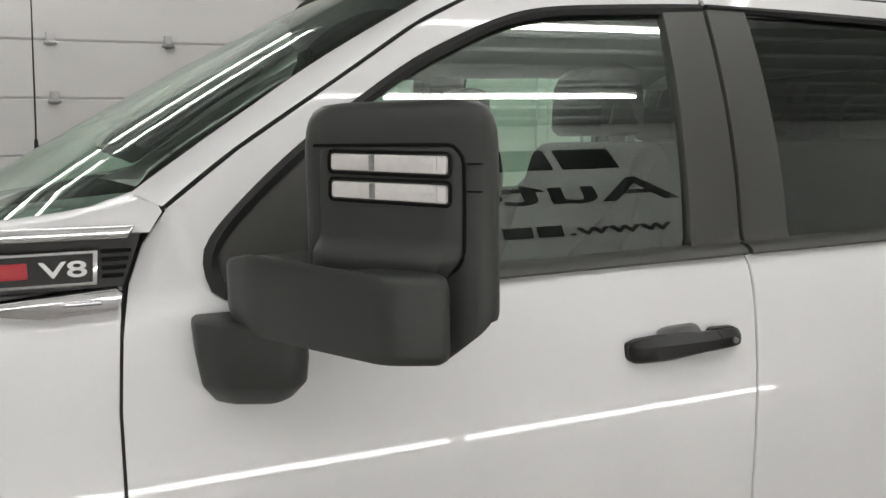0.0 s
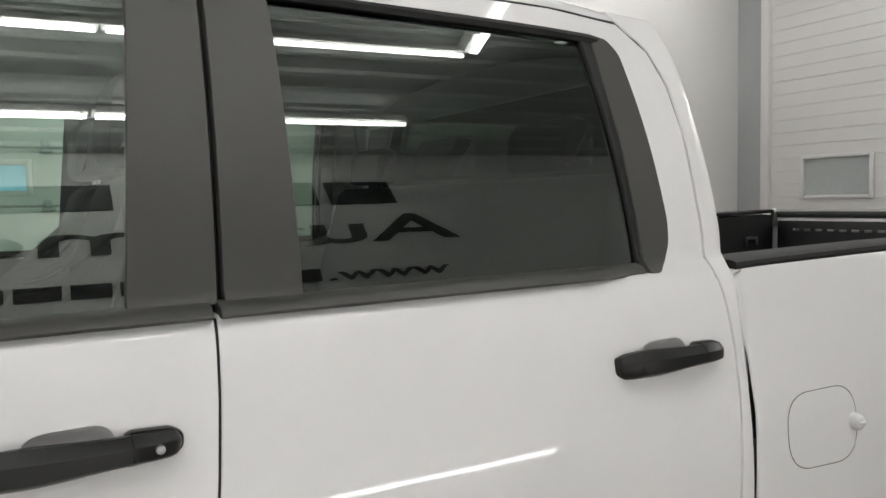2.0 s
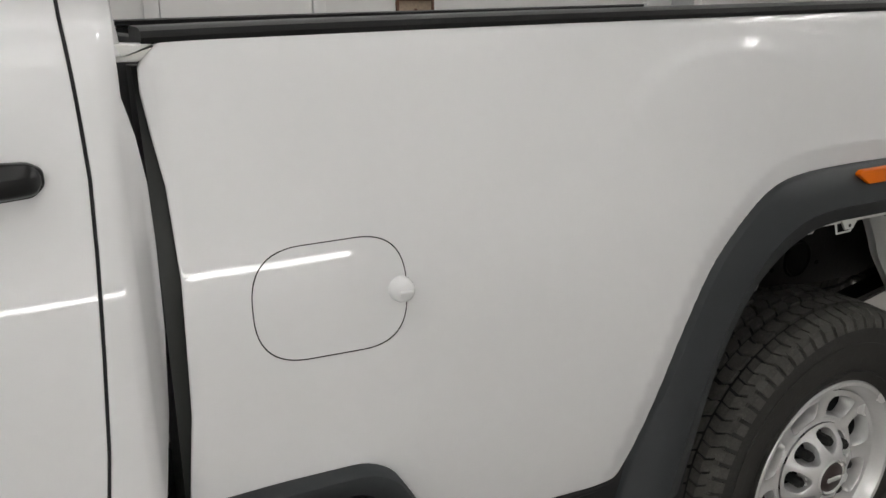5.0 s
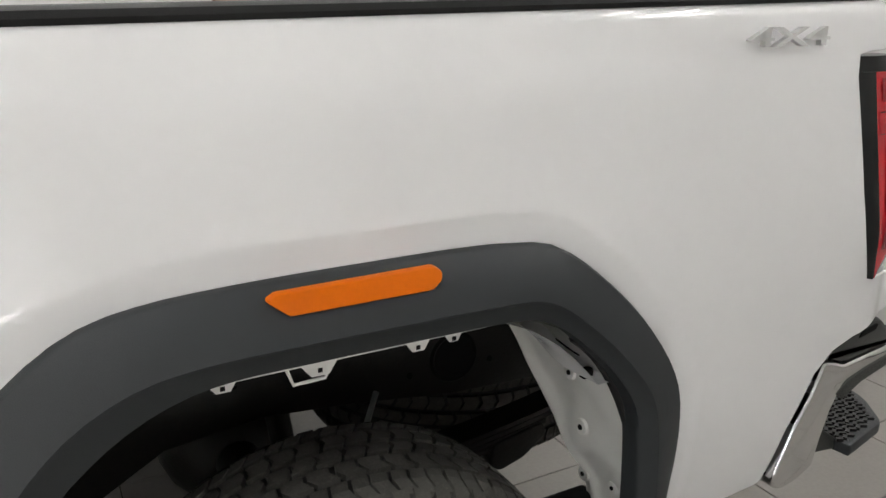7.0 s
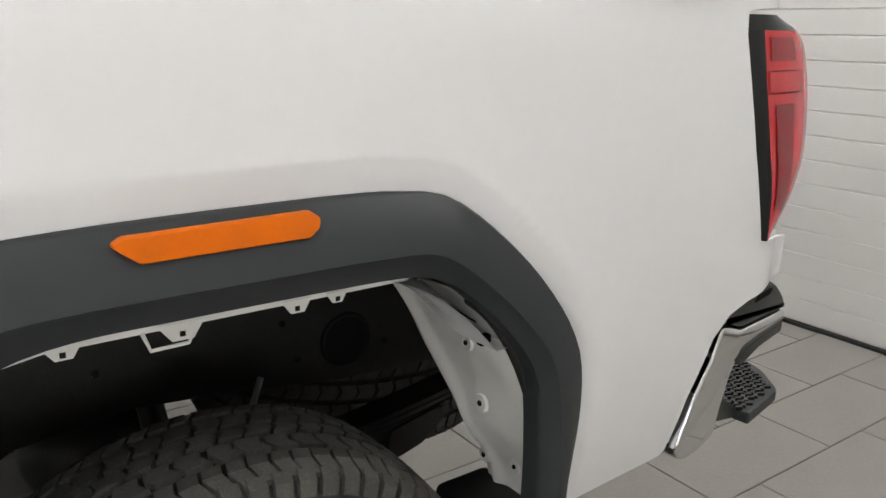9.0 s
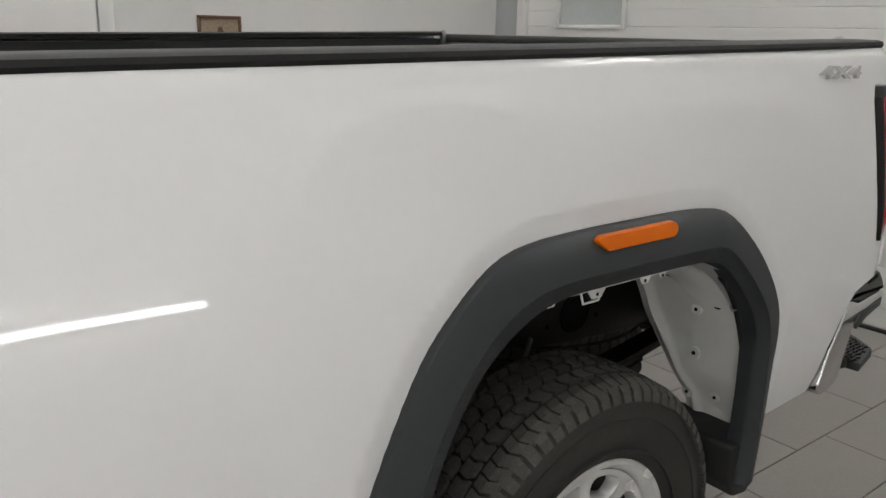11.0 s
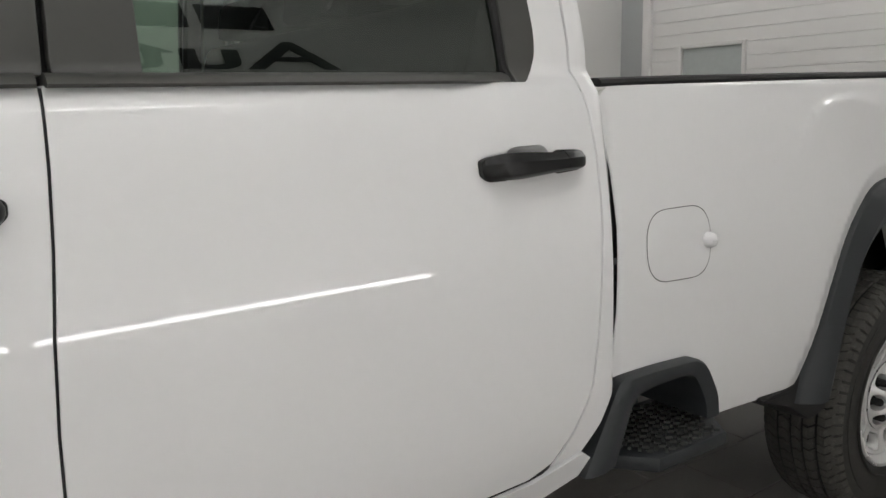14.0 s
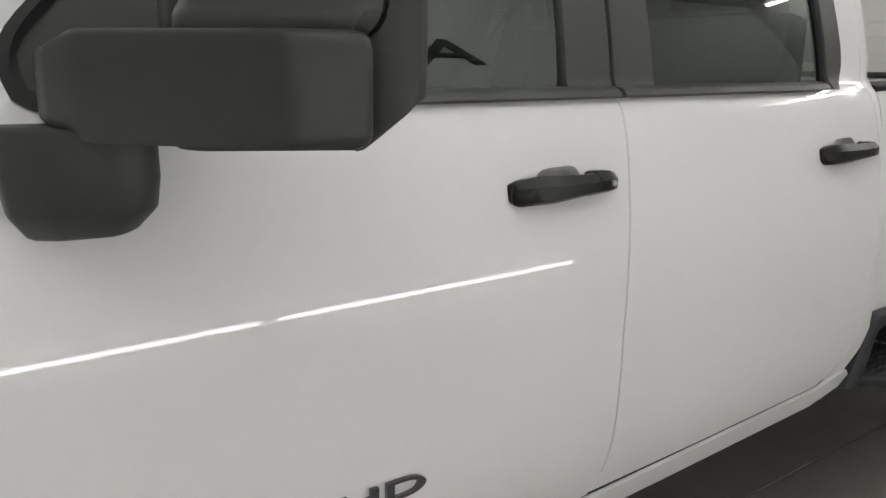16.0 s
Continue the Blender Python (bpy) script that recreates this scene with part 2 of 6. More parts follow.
    return ob


def loft(name, rails, mat, parent, label="", caps=True, smooth=True, closed=False):
    """A skin over rails, each the same number of points; closed joins the last rail to the first."""
    bm = bmesh.new()
    V = [[bm.verts.new(p) for p in r] for r in rails]
    m = len(V)
    for i in range(m if closed else m - 1):
        a, b = V[i], V[(i + 1) % m]
        for j in range(len(a) - 1):
            bm.faces.new((a[j], a[j + 1], b[j + 1], b[j]))
    if closed and caps:
        bm.faces.new([r[0] for r in V])
        bm.faces.new([r[-1] for r in V][::-1])
    return part(name, bm, mat, parent, label, smooth)


def box(bm, x0, x1, y0, y1, z0, z1, bevel=0.0, seg=2):
    r = bmesh.ops.create_cube(bm, size=1.0, matrix=Matrix.LocRotScale(((x0 + x1) / 2, (y0 + y1) / 2, (z0 + z1) / 2), None, (x1 - x0, y1 - y0, z1 - z0)))
    if bevel:
        bmesh.ops.bevel(bm, geom=list({e for v in r["verts"] for e in v.link_edges}), offset=bevel, segments=seg, profile=0.5, affect="EDGES")
    return r["verts"]


def prism(bm, outline, depth0, depth1, axis="y", bevel=0.0):
    """A solid between two depths with an outline; along y the outline is (x, z), along z it is (x, y), along x it is (y, z)."""
    def at(p, d):
        return {"y": (p[0], d, p[1]), "z": (p[0], p[1], d), "x": (d, p[0], p[1])}[axis]
    a = [bm.verts.new(at(p, depth0)) for p in outline]
    b = [bm.verts.new(at(p, depth1)) for p in outline]
    k = len(a)
    fs = [bm.faces.new(a), bm.faces.new(b[::-1])]
    for i in range(k):
        fs.append(bm.faces.new((a[i], b[i], b[(i + 1) % k], a[(i + 1) % k])))
    bmesh.ops.recalc_face_normals(bm, faces=fs)
    if bevel:
        caps = set(fs[0].edges) | set(fs[1].edges)
        bmesh.ops.bevel(bm, geom=list(caps), offset=bevel, segments=2, profile=0.5, affect="EDGES")


def lathe(bm, profile, cx, cz, seg=64, a0=0.0, a1=2 * math.pi):
    """Turns (radius, y) round an axis along y."""
    full = abs(a1 - a0 - 2 * math.pi) < 1e-6
    n = seg if full else seg + 1
    V = []
    for r, y in profile:
        V.append([bm.verts.new((cx + r * math.cos(a0 + (a1 - a0) * i / seg), y, cz + r * math.sin(a0 + (a1 - a0) * i / seg))) for i in range(n)])
    for a, b in zip(V, V[1:]):
        for i in range(seg):
            j = (i + 1) % n
            bm.faces.new((a[i], a[j], b[j], b[i]))


def pipe(bm, pts, radius, seg=10):
    P = [Vector(p) for p in pts]
    rings = []
    for i, p in enumerate(P):
        d = (P[min(i + 1, len(P) - 1)] - P[max(i - 1, 0)]).normalized()
        u = d.orthogonal().normalized() if abs(d.z) > 0.95 else d.cross(Vector((0, 0, 1))).normalized()
        w = d.cross(u)
        rad = radius[i] if isinstance(radius, (list, tuple)) else radius
        rings.append([bm.verts.new(p + rad * (math.cos(2 * math.pi * k / seg) * u + math.sin(2 * math.pi * k / seg) * w)) for k in range(seg)])
    for a, b in zip(rings, rings[1:]):
        for k in range(seg):
            bm.faces.new((a[k], a[(k + 1) % seg], b[(k + 1) % seg], b[k]))
    bm.faces.new(rings[0][::-1])
    bm.faces.new(rings[-1])


def lettering(name, text, size, mat, parent, m, depth=0.004, stretch=1.0, label="", mirror=False):
    cu = bpy.data.curves.new(name, "FONT")
    cu.body, cu.size, cu.extrude = text, size, depth / 2
    cu.offset = size * 0.012
    tmp = bpy.data.objects.new(name, cu)
    me = bpy.data.meshes.new_from_object(tmp)
    bpy.data.objects.remove(tmp)
    me.name = name
    for v in me.vertices:
        v.co.x *= stretch
        v.co = m @ v.co
    me.materials.clear()
    me.materials.append(mat)
    ob = new(name, me)
    ob.parent = parent
    if label:
        ob["label"] = label
    return ob


# ---------------------------------------------------------------- the room
DOOR_END = 0.62
FAR, NEAR, REAR, FRONT, TOP = 3.96, -2.5, 5.65, -5.5, 3.72


def slab(name, x0, x1, y0, y1, z0, z1, mat, label, category):
    bm = bmesh.new()
    box(bm, x0, x1, y0, y1, z0, z1)
    return tagged(part(name, bm, mat, None, "", False), label, category, "", "structure")


floor = slab("floor", FRONT - 0.2, REAR + 0.2, NEAR - 0.2, FAR + 0.2, -0.2, -0.004, GROUT, "grey tiled garage floor with dark grout joints", "floor")
slab("wall_near", FRONT - 0.2, REAR + 0.2, NEAR - 0.2, NEAR, -0.004, TOP, WALL, "light painted wall with a black lettered sign", "wall")
slab("wall_far", DOOR_END, REAR + 0.2, FAR, FAR + 0.2, -0.004, TOP, WALL, "plain light grey painted wall behind the truck", "wall")
slab("wall_far_front", FRONT - 0.2, -5.0, FAR, FAR + 0.2, -0.004, TOP, WALL, "plain light grey painted wall beside the panel door", "wall")
slab("wall_far_head", -5.0, DOOR_END, FAR, FAR + 0.2, 3.237, TOP, WALL, "plain wall strip above the panel door", "wall")
slab("wall_front", FRONT - 0.2, FRONT, NEAR, FAR, -0.004, TOP, WALL, "plain light painted wall ahead of the truck", "wall")
slab("wall_rear_head", REAR, REAR + 0.2, NEAR, FAR, 3.45, TOP, WALL, "plain wall strip above the panel door", "wall")
slab("wall_rear_corner", REAR, REAR + 0.2, 3.70, FAR, -0.004, 3.45, COLUMN, "grey painted corner column", "column")
slab("wall_rear_side", REAR, REAR + 0.2, NEAR, -2.0, -0.004, 3.45, WALL, "plain light painted wall beside the panel door", "wall")

bm = bmesh.new()
box(bm, FRONT - 0.2, REAR + 0.2, NEAR - 0.2, FAR + 0.2, TOP, TOP + 0.2)
y = NEAR + 0.1
while y < FAR:
    a = [(y, TOP), (y + 0.03, TOP - 0.035), (y + 0.07, TOP - 0.035), (y + 0.10, TOP)]
    prism(bm, a, FRONT, REAR, "x")
    y += 0.23
tagged(part("ceiling", bm, CEILING, None, "", False), "grey ribbed steel ceiling panels", "ceiling", "", "structure")


def panel_door(name, along, at, a0, a1, z1, pitch, label, window=None, sign=1.0):
    """A sectional door of ribbed panels; along is the axis it runs along, at its plane, window (a0, a1, z0, z1)."""
    door = thing(name, label, "garage door", "", "structure")
    z = 0.015
    first = (z1 - z) % pitch if pitch > 0.2 else pitch
    while z < z1 - 0.02:
        top = min(z + (first if z == 0.015 else pitch), z1)
        spans = [(a0, a1, z, top)]
        if window and top > window[2] and z < window[3]:
            spans = [(a0, window[0], z, top), (window[1], a1, z, top)]
            if z < window[2] - 0.02:
                spans.append((window[0], window[1], z, window[2]))
            if top > window[3] + 0.02:
                spans.append((window[0], window[1], window[3], top))
        for s0, s1, za, zb in spans:
            bm = bmesh.new()
            r, lip = (0.0022, 0.006) if pitch < 0.2 else (0.009, 0.016)
            prof = [(0.004, za), (0.004, za + 0.004), (-r, za + lip), (-r, zb - 0.003), (0.0, zb), (0.03, zb), (0.03, za)]
            if along == "y":
                ring = [(at + sign * d, zz) for d, zz in prof]
                prism(bm, ring, s0, s1, "y")
            else:
                ring = [(at + sign * d, zz) for d, zz in prof]
                prism(bm, ring, s0, s1, "x")
            part("door_panel", bm, DOORPAINT, door, "", False)
        z = top
    return door


rear_door = panel_door("door_1", "y", REAR + 0.03, -2.0, 3.62, 3.45, 0.11, "white ribbed sectional garage door, closed", (2.70, 3.30, 1.556, 1.884))
bm = bmesh.new()
box(bm, REAR + 0.035, REAR + 0.05, 2.70, 3.30, 1.50, 1.90)
part("window_pane", bm, PANE, rear_door, "frosted grey window pane", False)
bm = bmesh.new()
for y0, y1, z0, z1 in ((2.675, 2.71, 1.54, 1.90), (3.29, 3.325, 1.54, 1.90), (2.71, 3.29, 1.872, 1.90), (2.71, 3.29, 1.54, 1.568)):
    box(bm, REAR + 0.008, REAR + 0.05, y0, y1, z0, z1, 0.006)
part("window_frame", bm, DOORPAINT, rear_door)
bm = bmesh.new()
box(bm, REAR - 0.02, REAR + 0.06, 3.62, 3.70, 0.0, 3.45, 0.006)
tagged(part("door_frame", bm, DOORPAINT), "white door jamb beside the corner column", "door frame", "", "structure")
bm = bmesh.new()
box(bm, REAR + 0.008, REAR + 0.06, -2.0, 3.62, 0.0, 0.014)
tagged(part("door_seal", bm, RUBBER), "black rubber seal under the garage door", "door seal", "", "structure")

far_door = panel_door("door_2", "x", FAR + 0.03, -5.0, DOOR_END, 3.237, 0.333, "white sectional garage door with hinges and a small window, closed", (-0.45, -0.10, 1.665, 1.82))
bm = bmesh.new()
box(bm, -5.0, DOOR_END, FAR + 0.075, FAR + 0.2, -0.004, 3.237)
tagged(part("backdrop", bm, emitter("daylight_backdrop", (0.30, 0.52, 0.70), 0.55), None, "", False), "pale blue daylight outside the door window", "backdrop", "", "structure")
bm = bmesh.new()
for a, b, c, d in ((-0.475, -0.445, 1.64, 1.845), (-0.105, -0.075, 1.64, 1.845), (-0.445, -0.105, 1.815, 1.845), (-0.445, -0.105, 1.64, 1.67)):
    bm = bmesh.new()
    box(bm, a, b, FAR + 0.016, FAR + 0.06, c, d, 0.004)
    part("window_frame", bm, DOORPAINT, far_door, "white window frame bar")
for sx in (-4.2, -3.4, -2.75, -2.12, -1.487, -0.844, 0.0):
    for sz in (2.256, 1.923, 1.590, 1.257, 2.589):
        bm = bmesh.new()
        box(bm, sx - 0.022, sx + 0.022, FAR - 0.012, FAR + 0.026, sz - 0.045, sz + 0.03, 0.006)
        bmesh.ops.create_cone(bm, segments=12, radius1=0.012, radius2=0.012, depth=0.07, matrix=Matrix.LocRotScale((sx, FAR - 0.008, sz - 0.03), Euler((0, radians(90), 0)), None))
        part("hinge", bm, STEEL, far_door, "grey steel hinge")

# ---------------------------------------------------------------- tube lights


def tube_light(x0, x1, y0, y1):
    t = thing("tube_light", "long white fluorescent tube on a ceiling batten, switched on, some added as fill", "ceiling light", "ceiling tubes")
    bm = bmesh.new()
    pipe(bm, [(x0, y0, 3.56), (x1, y1, 3.56)], 0.022, 12)
    part("tube", bm, LIGHT, t, "glowing tube")
    bm = bmesh.new()
    e = 0.03
    box(bm, min(x0, x1) - e, max(x0, x1) + e, min(y0, y1) - e, max(y0, y1) + e, 3.60, TOP - 0.03, 0.004)
    part("batten", bm, DOORPAINT, t)
    return t


for x0, x1 in ((-4.6, -3.15), (-3.05, -1.50), (-1.46, 0.10), (0.14, 1.68)):
    tube_light(x0, x1, -0.80, -0.80)
    tube_light(x0, x1, -1.74, -1.74)


def wall_light(x0, x1, z):
    t = thing("wall_light", "long white fluorescent tube on a low wall batten, switched on", "wall light", "wall tubes")
    bm = bmesh.new()
    pipe(bm, [(x0, NEAR + 0.10, z), (x1, NEAR + 0.10, z)], 0.0255, 14)
    part("tube", bm, WALL_LIGHT, t, "glowing tube")
    bm = bmesh.new()
    box(bm, x0 - 0.015, x1 + 0.015, NEAR, NEAR + 0.06, z - 0.04, z + 0.04, 0.006)
    part("batten", bm, DOORPAINT, t)
    for x in (x0, x1):
        bm = bmesh.new()
        box(bm, x - 0.012, x + 0.012, NEAR + 0.05, NEAR + 0.142, z - 0.042, z + 0.042, 0.004)
        part("end_cap", bm, DOORPAINT, t, "white tube holder")


for x0, x1 in ((-3.60, -1.74), (-1.68, 0.245), (0.305, 2.235)):
    wall_light(x0, x1, WALL_Z)
tube_light(1.73, 1.73, -0.76, 0.40)
# the tubes below are added, unseen fill for the rear and far side
tube_light(5.42, 5.42, -2.2, -0.7)
for x0, x1 in ((-3.9, -2.4), (-2.3, -0.8), (0.3, 1.8), (1.9, 3.4), (3.5, 5.0)):
    tube_light(x0, x1, 2.75, 2.75)
    tube_light(x0, x1, 3.35, 3.35)
tube_light(4.75, 4.75, -0.9, 0.6)
tube_light(4.75, 4.75, 0.7, 2.2)
tube_light(5.15, 5.15, -1.6, 0.0)
tube_light(5.15, 5.15, 0.1, 1.7)

# ---------------------------------------------------------------- the truck's surfaces
MID, RAKE = 1.03, 0.015


def flank(slopes, z_ref, y_ref):
    """A profile from its lean: slopes are (height, dy/dz); it passes through y_ref at z_ref."""
    s = pchip(slopes)
    zs = np.linspace(slopes[0][0], slopes[-1][0], 600)
    v = np.array([s(z) for z in zs])
    ys = np.concatenate([[0.0], np.cumsum((v[1:] + v[:-1]) / 2 * np.diff(zs))])
    ys += y_ref - float(np.interp(z_ref, zs, ys))
    return lambda z: float(np.interp(z, zs, ys))


CAB = flank([(0.45, -0.55), (0.55, -0.45), (0.65, -0.33), (0.72, -0.17), (0.80, -0.05), (0.90, 0.0), (1.005, 0.025), (1.056, 0.055), (1.106, 0.105), (1.155, 0.16), (1.205, 0.185), (1.28, 0.21), (1.33, 0.26), (1.37, 0.38), (1.40, 0.60), (1.43, 1.0)], 1.25, 0.000)
BED = flank([(0.45, -0.30), (0.55, -0.26), (0.65, -0.16), (0.75, -0.06), (0.88, 0.0), (0.98, 0.03), (1.03, 0.06), (1.08, 0.10), (1.13, 0.130), (1.22, 0.160), (1.31, 0.178), (1.385, 0.20), (1.403, 0.32), (1.413, 0.8), (1.428, 1.5)], 1.06, 0.006)


def level(x, z):
    return z - RAKE * (x - 0.5)


def glass_y(x, z):
    d = level(x, z) - 1.425
    return 0.092 + 0.15 * d + 0.36 * d * d


def side(x, z):
    """The cab's flank: door skin below the belt, window frames above it."""
    zr = level(x, z)
    low = CAB(zr)
    high = glass_y(x, z) - 0.012
    s = smooth01(1.405, 1.45, zr)
    base = low * (1 - s) + high * s
    # ahead of the sail the skin stays full to the windscreen pillar
    front = smooth01(-0.90, -1.05, x) * smooth01(1.36, 1.46, zr)
    y = base + front * (0.045 + 0.30 * (zr - 1.40) - base) * 0.6
    # the rear corner of the cab stands a little outside the glass
    corner = smooth01(0.95, 1.06, x) * smooth01(1.40, 1.5, zr)
    return y - 0.012 * corner + smooth01(1.072, 1.120, x) ** 1.4 * max(0.046 - y, 0.012)


FL_OUT = [(1.878, 0.55), (1.902, 0.630), (1.965, 0.805), (2.005, 0.905), (2.060, 1.010), (2.130, 1.084), (2.200, 1.134), (2.275, 1.155), (2.40, 1.163), (2.60, 1.165), (2.70, 1.164), (2.760, 1.160), (2.830, 1.147), (2.905, 1.095), (2.990, 1.012), (3.055, 0.920), (3.081, 0.84), (3.085, 0.70), (3.077, 0.58), (3.066, 0.46)]
HAUNCH = [(1.72, 1.02), (1.80, 1.15), (1.855, 1.25), (1.885, 1.303), (1.922, 1.345), (1.968, 1.371), (2.04, 1.386), (2.13, 1.394), (2.48, 1.400), (3.0, 1.401), (3.075, 1.388), (3.15, 1.345), (3.185, 1.31), (3.205, 1.22), (3.215, 1.10)]
SEGS = {}


def away(path, key, x, z):
    """Signed distance to an open path that runs from front to rear: positive under it."""
    if key not in SEGS:
        P = np.array([tuple(p)[:2] for p in path])
        SEGS[key] = (P[:-1], P[1:] - P[:-1])
    A, D = SEGS[key]
    q = np.array((x, z)) - A
    t = np.clip((q * D).sum(1) / (D * D).sum(1), 0, 1)
    e = q - D * t[:, None]
    d2 = (e * e).sum(1)
    k = int(d2.argmin())
    d = math.sqrt(float(d2[k]))
    return d if D[k, 0] * q[k, 1] - D[k, 1] * q[k, 0] < 0 else -d


def bed_side(x, z):
    zr = level(x, z)
    y = BED(zr) + 0.012 - 0.026 * smooth01(1.56, 2.08, x)
    # haunch over the wheel
    if z > 1.0 and 1.6 < x < 3.4:
        d = away(HAUNCH, "haunch", x, z)
        fade = smooth01(1.18, 1.38, z) * (1 - 0.5 * smooth01(2.95, 3.2, x))
        soft = smooth01(2.10, 2.35, x)
        y -= 0.0080 * smooth01(-0.015 - 0.010 * soft, 0.012 + 0.044 * soft, d) * fade
    # lip round the arch
    if z > 0.5 and 1.7 < x < 3.3:
        d = -away(FLARE_LINE, "flare", x, z)
        y += 0.0095 * min(max((0.037 - d) / 0.037, 0.0), 1.1) * smooth01(0.52, 0.66, z)
    # round the corners at front and rear
    y += 0.008 * smooth01(1.165, 1.130, x) ** 2 + 0.03 * smooth01(3.49, 3.63, x) ** 2
    return y


FLARE_LINE = curve(FL_OUT, 60)
truck = thing("pickup_truck", "white crew cab pickup truck with black trim, parked indoors", "truck")

def cup_outline(x0, z0):
    """The hand recess behind a door pull."""
    return rounded([(x0 - 0.200, z0 + 0.004), (x0 - 0.178, z0 + 0.028), (x0 - 0.160, z0 + 0.032), (x0 - 0.100, z0 + 0.034), (x0 - 0.085, z0 + 0.028), (x0 - 0.072, z0 + 0.004), (x0 - 0.082, z0 - 0.024), (x0 - 0.10, z0 - 0.033), (x0 - 0.165, z0 - 0.037), (x0 - 0.185, z0 - 0.028)], 0.014)


# ---------------------------------------------------------------- cab, near side
A_GAP = [(-1.05, 0.60), (-1.085, 0.80), (-1.098, 0.95), (-1.10, 1.108), (-1.10, 1.252), (-1.093, 1.355), (-1.082, 1.43), (-1.060, 1.487), (-1.022, 1.537), (-0.906, 1.625), (-0.722, 1.745), (-0.561, 1.850), (-0.451, 1.905), (-0.30, 1.945), (-0.10, 1.962), (0.093, 1.966)]
B_LOW = [(0.064, 1.406), (0.058, 1.30), (0.050, 1.20), (0.038, 1.09), (0.031, 0.967), (0.029, 0.81), (0.028, 0.735), (0.020, 0.665), (0.002, 0.607)]
F_TRIM = [(-0.925, 1.392), (-0.958, 1.402), (-0.972, 1.43), (-0.968, 1.482), (-0.903, 1.554), (-0.786, 1.652), (-0.612, 1.770), (-0.500, 1.828), (-0.405, 1.868), (-0.325, 1.891), (-0.225, 1.904), (-0.007, 1.918), (0.093, 1.922)]
F_IN = [(-0.925, 1.412), (-0.942, 1.42), (-0.950, 1.44), (-0.945, 1.475), (-0.880, 1.545), (-0.768, 1.638), (-0.600, 1.752), (-0.490, 1.810), (-0.398, 1.850), (-0.318, 1.872), (-0.225, 1.884), (-0.010, 1.897), (0.092, 1.904)]


def belt(x, top=False):
    return 1.4055 + 0.0150 * x + (0.019 if top else 0.0)


for mir in (False, True):
    tag = "" if not mir else "far side"
    front_door = A_GAP + [(0.090, 1.922)] + F_TRIM[::-1][1:] + [(-0.70, belt(-0.70)), (-0.30, belt(-0.3)), (0.052, belt(0.05))] + B_LOW + [(-0.40, 0.598), (-0.95, 0.592)]
    d = panel("front_door", front_door, side, PAINT, truck, 0.035, 0.03, "white front door", mir, 0.0, () if mir else (cup_outline(0.006, 1.256),))
    rear_trim_out = [(0.106, 1.923), (0.40, 1.920), (0.70, 1.912), (0.873, 1.903), (0.921, 1.893), (0.942, 1.866), (0.955, 1.70), (0.965, 1.515), (0.959, 1.468), (0.942, 1.438), (0.914, belt(0.914))]
    r_gap = [(0.998, 0.775), (1.014, 0.815), (1.028, 0.93), (1.038, 1.06), (1.046, 1.18), (1.050, 1.265), (1.048, 1.352), (1.044, 1.444), (1.040, 1.56), (1.043, 1.70), (1.036, 1.80), (1.016, 1.872), (0.965, 1.932), (0.80, 1.952), (0.106, 1.966)]
    rear_door_sheet = [(0.010, 0.612), (0.028, 0.665), (0.036, 0.735), (0.037, 0.81), (0.039, 0.967), (0.046, 1.09), (0.058, 1.20), (0.066, 1.30), (0.072, 1.408), (0.30, belt(0.3)), (0.70, belt(0.7)), (0.912, belt(0.912))] + rear_trim_out[::-1][1:] + r_gap[::-1] + [(0.968, 0.72), (0.925, 0.662), (0.87, 0.640), (0.4, 0.622)]
    panel("rear_door", rear_door_sheet, side, PAINT, truck, 0.028, 0.03, "white rear door", mir, 0.0, () if mir else (cup_outline(1.004, 1.270),))
    # rear corner, sill and windscreen pillar are one pressing of the cab
    corner = [(1.006, 0.773), (1.022, 0.811), (1.036, 0.93), (1.046, 1.06), (1.054, 1.18), (1.058, 1.265), (1.056, 1.352), (1.052, 1.444), (1.048, 1.56), (1.051, 1.70), (1.044, 1.80), (1.024, 1.879), (0.970, 1.940), (0.95, 1.962), (1.06, 1.945), (1.085, 1.86), (1.092, 1.70), (1.098, 1.55), (1.104, 1.45), (1.100, 1.40), (1.099, 1.354), (1.111, 1.305), (1.119, 1.245), (1.121, 1.17), (1.120, 1.05), (1.112, 0.93), (1.085, 0.80), (1.052, 0.72), (1.01, 0.664), (0.932, 0.652), (0.976, 0.716)]
    panel("cab_corner", corner, side, PAINT, truck, 0.02, 0.014, "white rear cab corner", mir, 0.0, ())
    sill = [(-1.0, 0.50), (-1.0, 0.580), (0.03, 0.594), (0.88, 0.628), (0.95, 0.645), (1.012, 0.660), (1.040, 0.640), (1.02, 0.60), (0.9, 0.565), (0.3, 0.54)]
    panel("rocker_panel", sill, lambda x, z: side(x, z) - 0.006, PAINT, truck, 0.06, 0.12, "white rocker panel", mir)
    pillar_in = [(x - 0.007, z + 0.006) for x, z in A_GAP[8:13]]
    pillar_out = [(-1.074, 1.562), (-1.024, 1.598), (-0.899, 1.684), (-0.741, 1.789), (-0.554, 1.897), (-0.45, 1.953)]

    n = 20
    ca, cb = curve(pillar_in, n), curve(pillar_out, n)
    rails = []
    for k in range(7):
        s = k / 6
        rail = []
        for p, q in zip(ca, cb):
            v = p.lerp(q, s)
            base = side(p.x, p.y)
            edge = 0.155 + 0.32 * (q.y - 1.562)
            yy = base + (edge - base) * (0.30 * s + 0.70 * s ** 2.2)
            rail.append((v.x, 2 * MID - yy if mir else yy, v.y))
        rails.append(rail)
    loft("windscreen_pillar", rails, PAINT, truck, "white windscreen pillar", False)

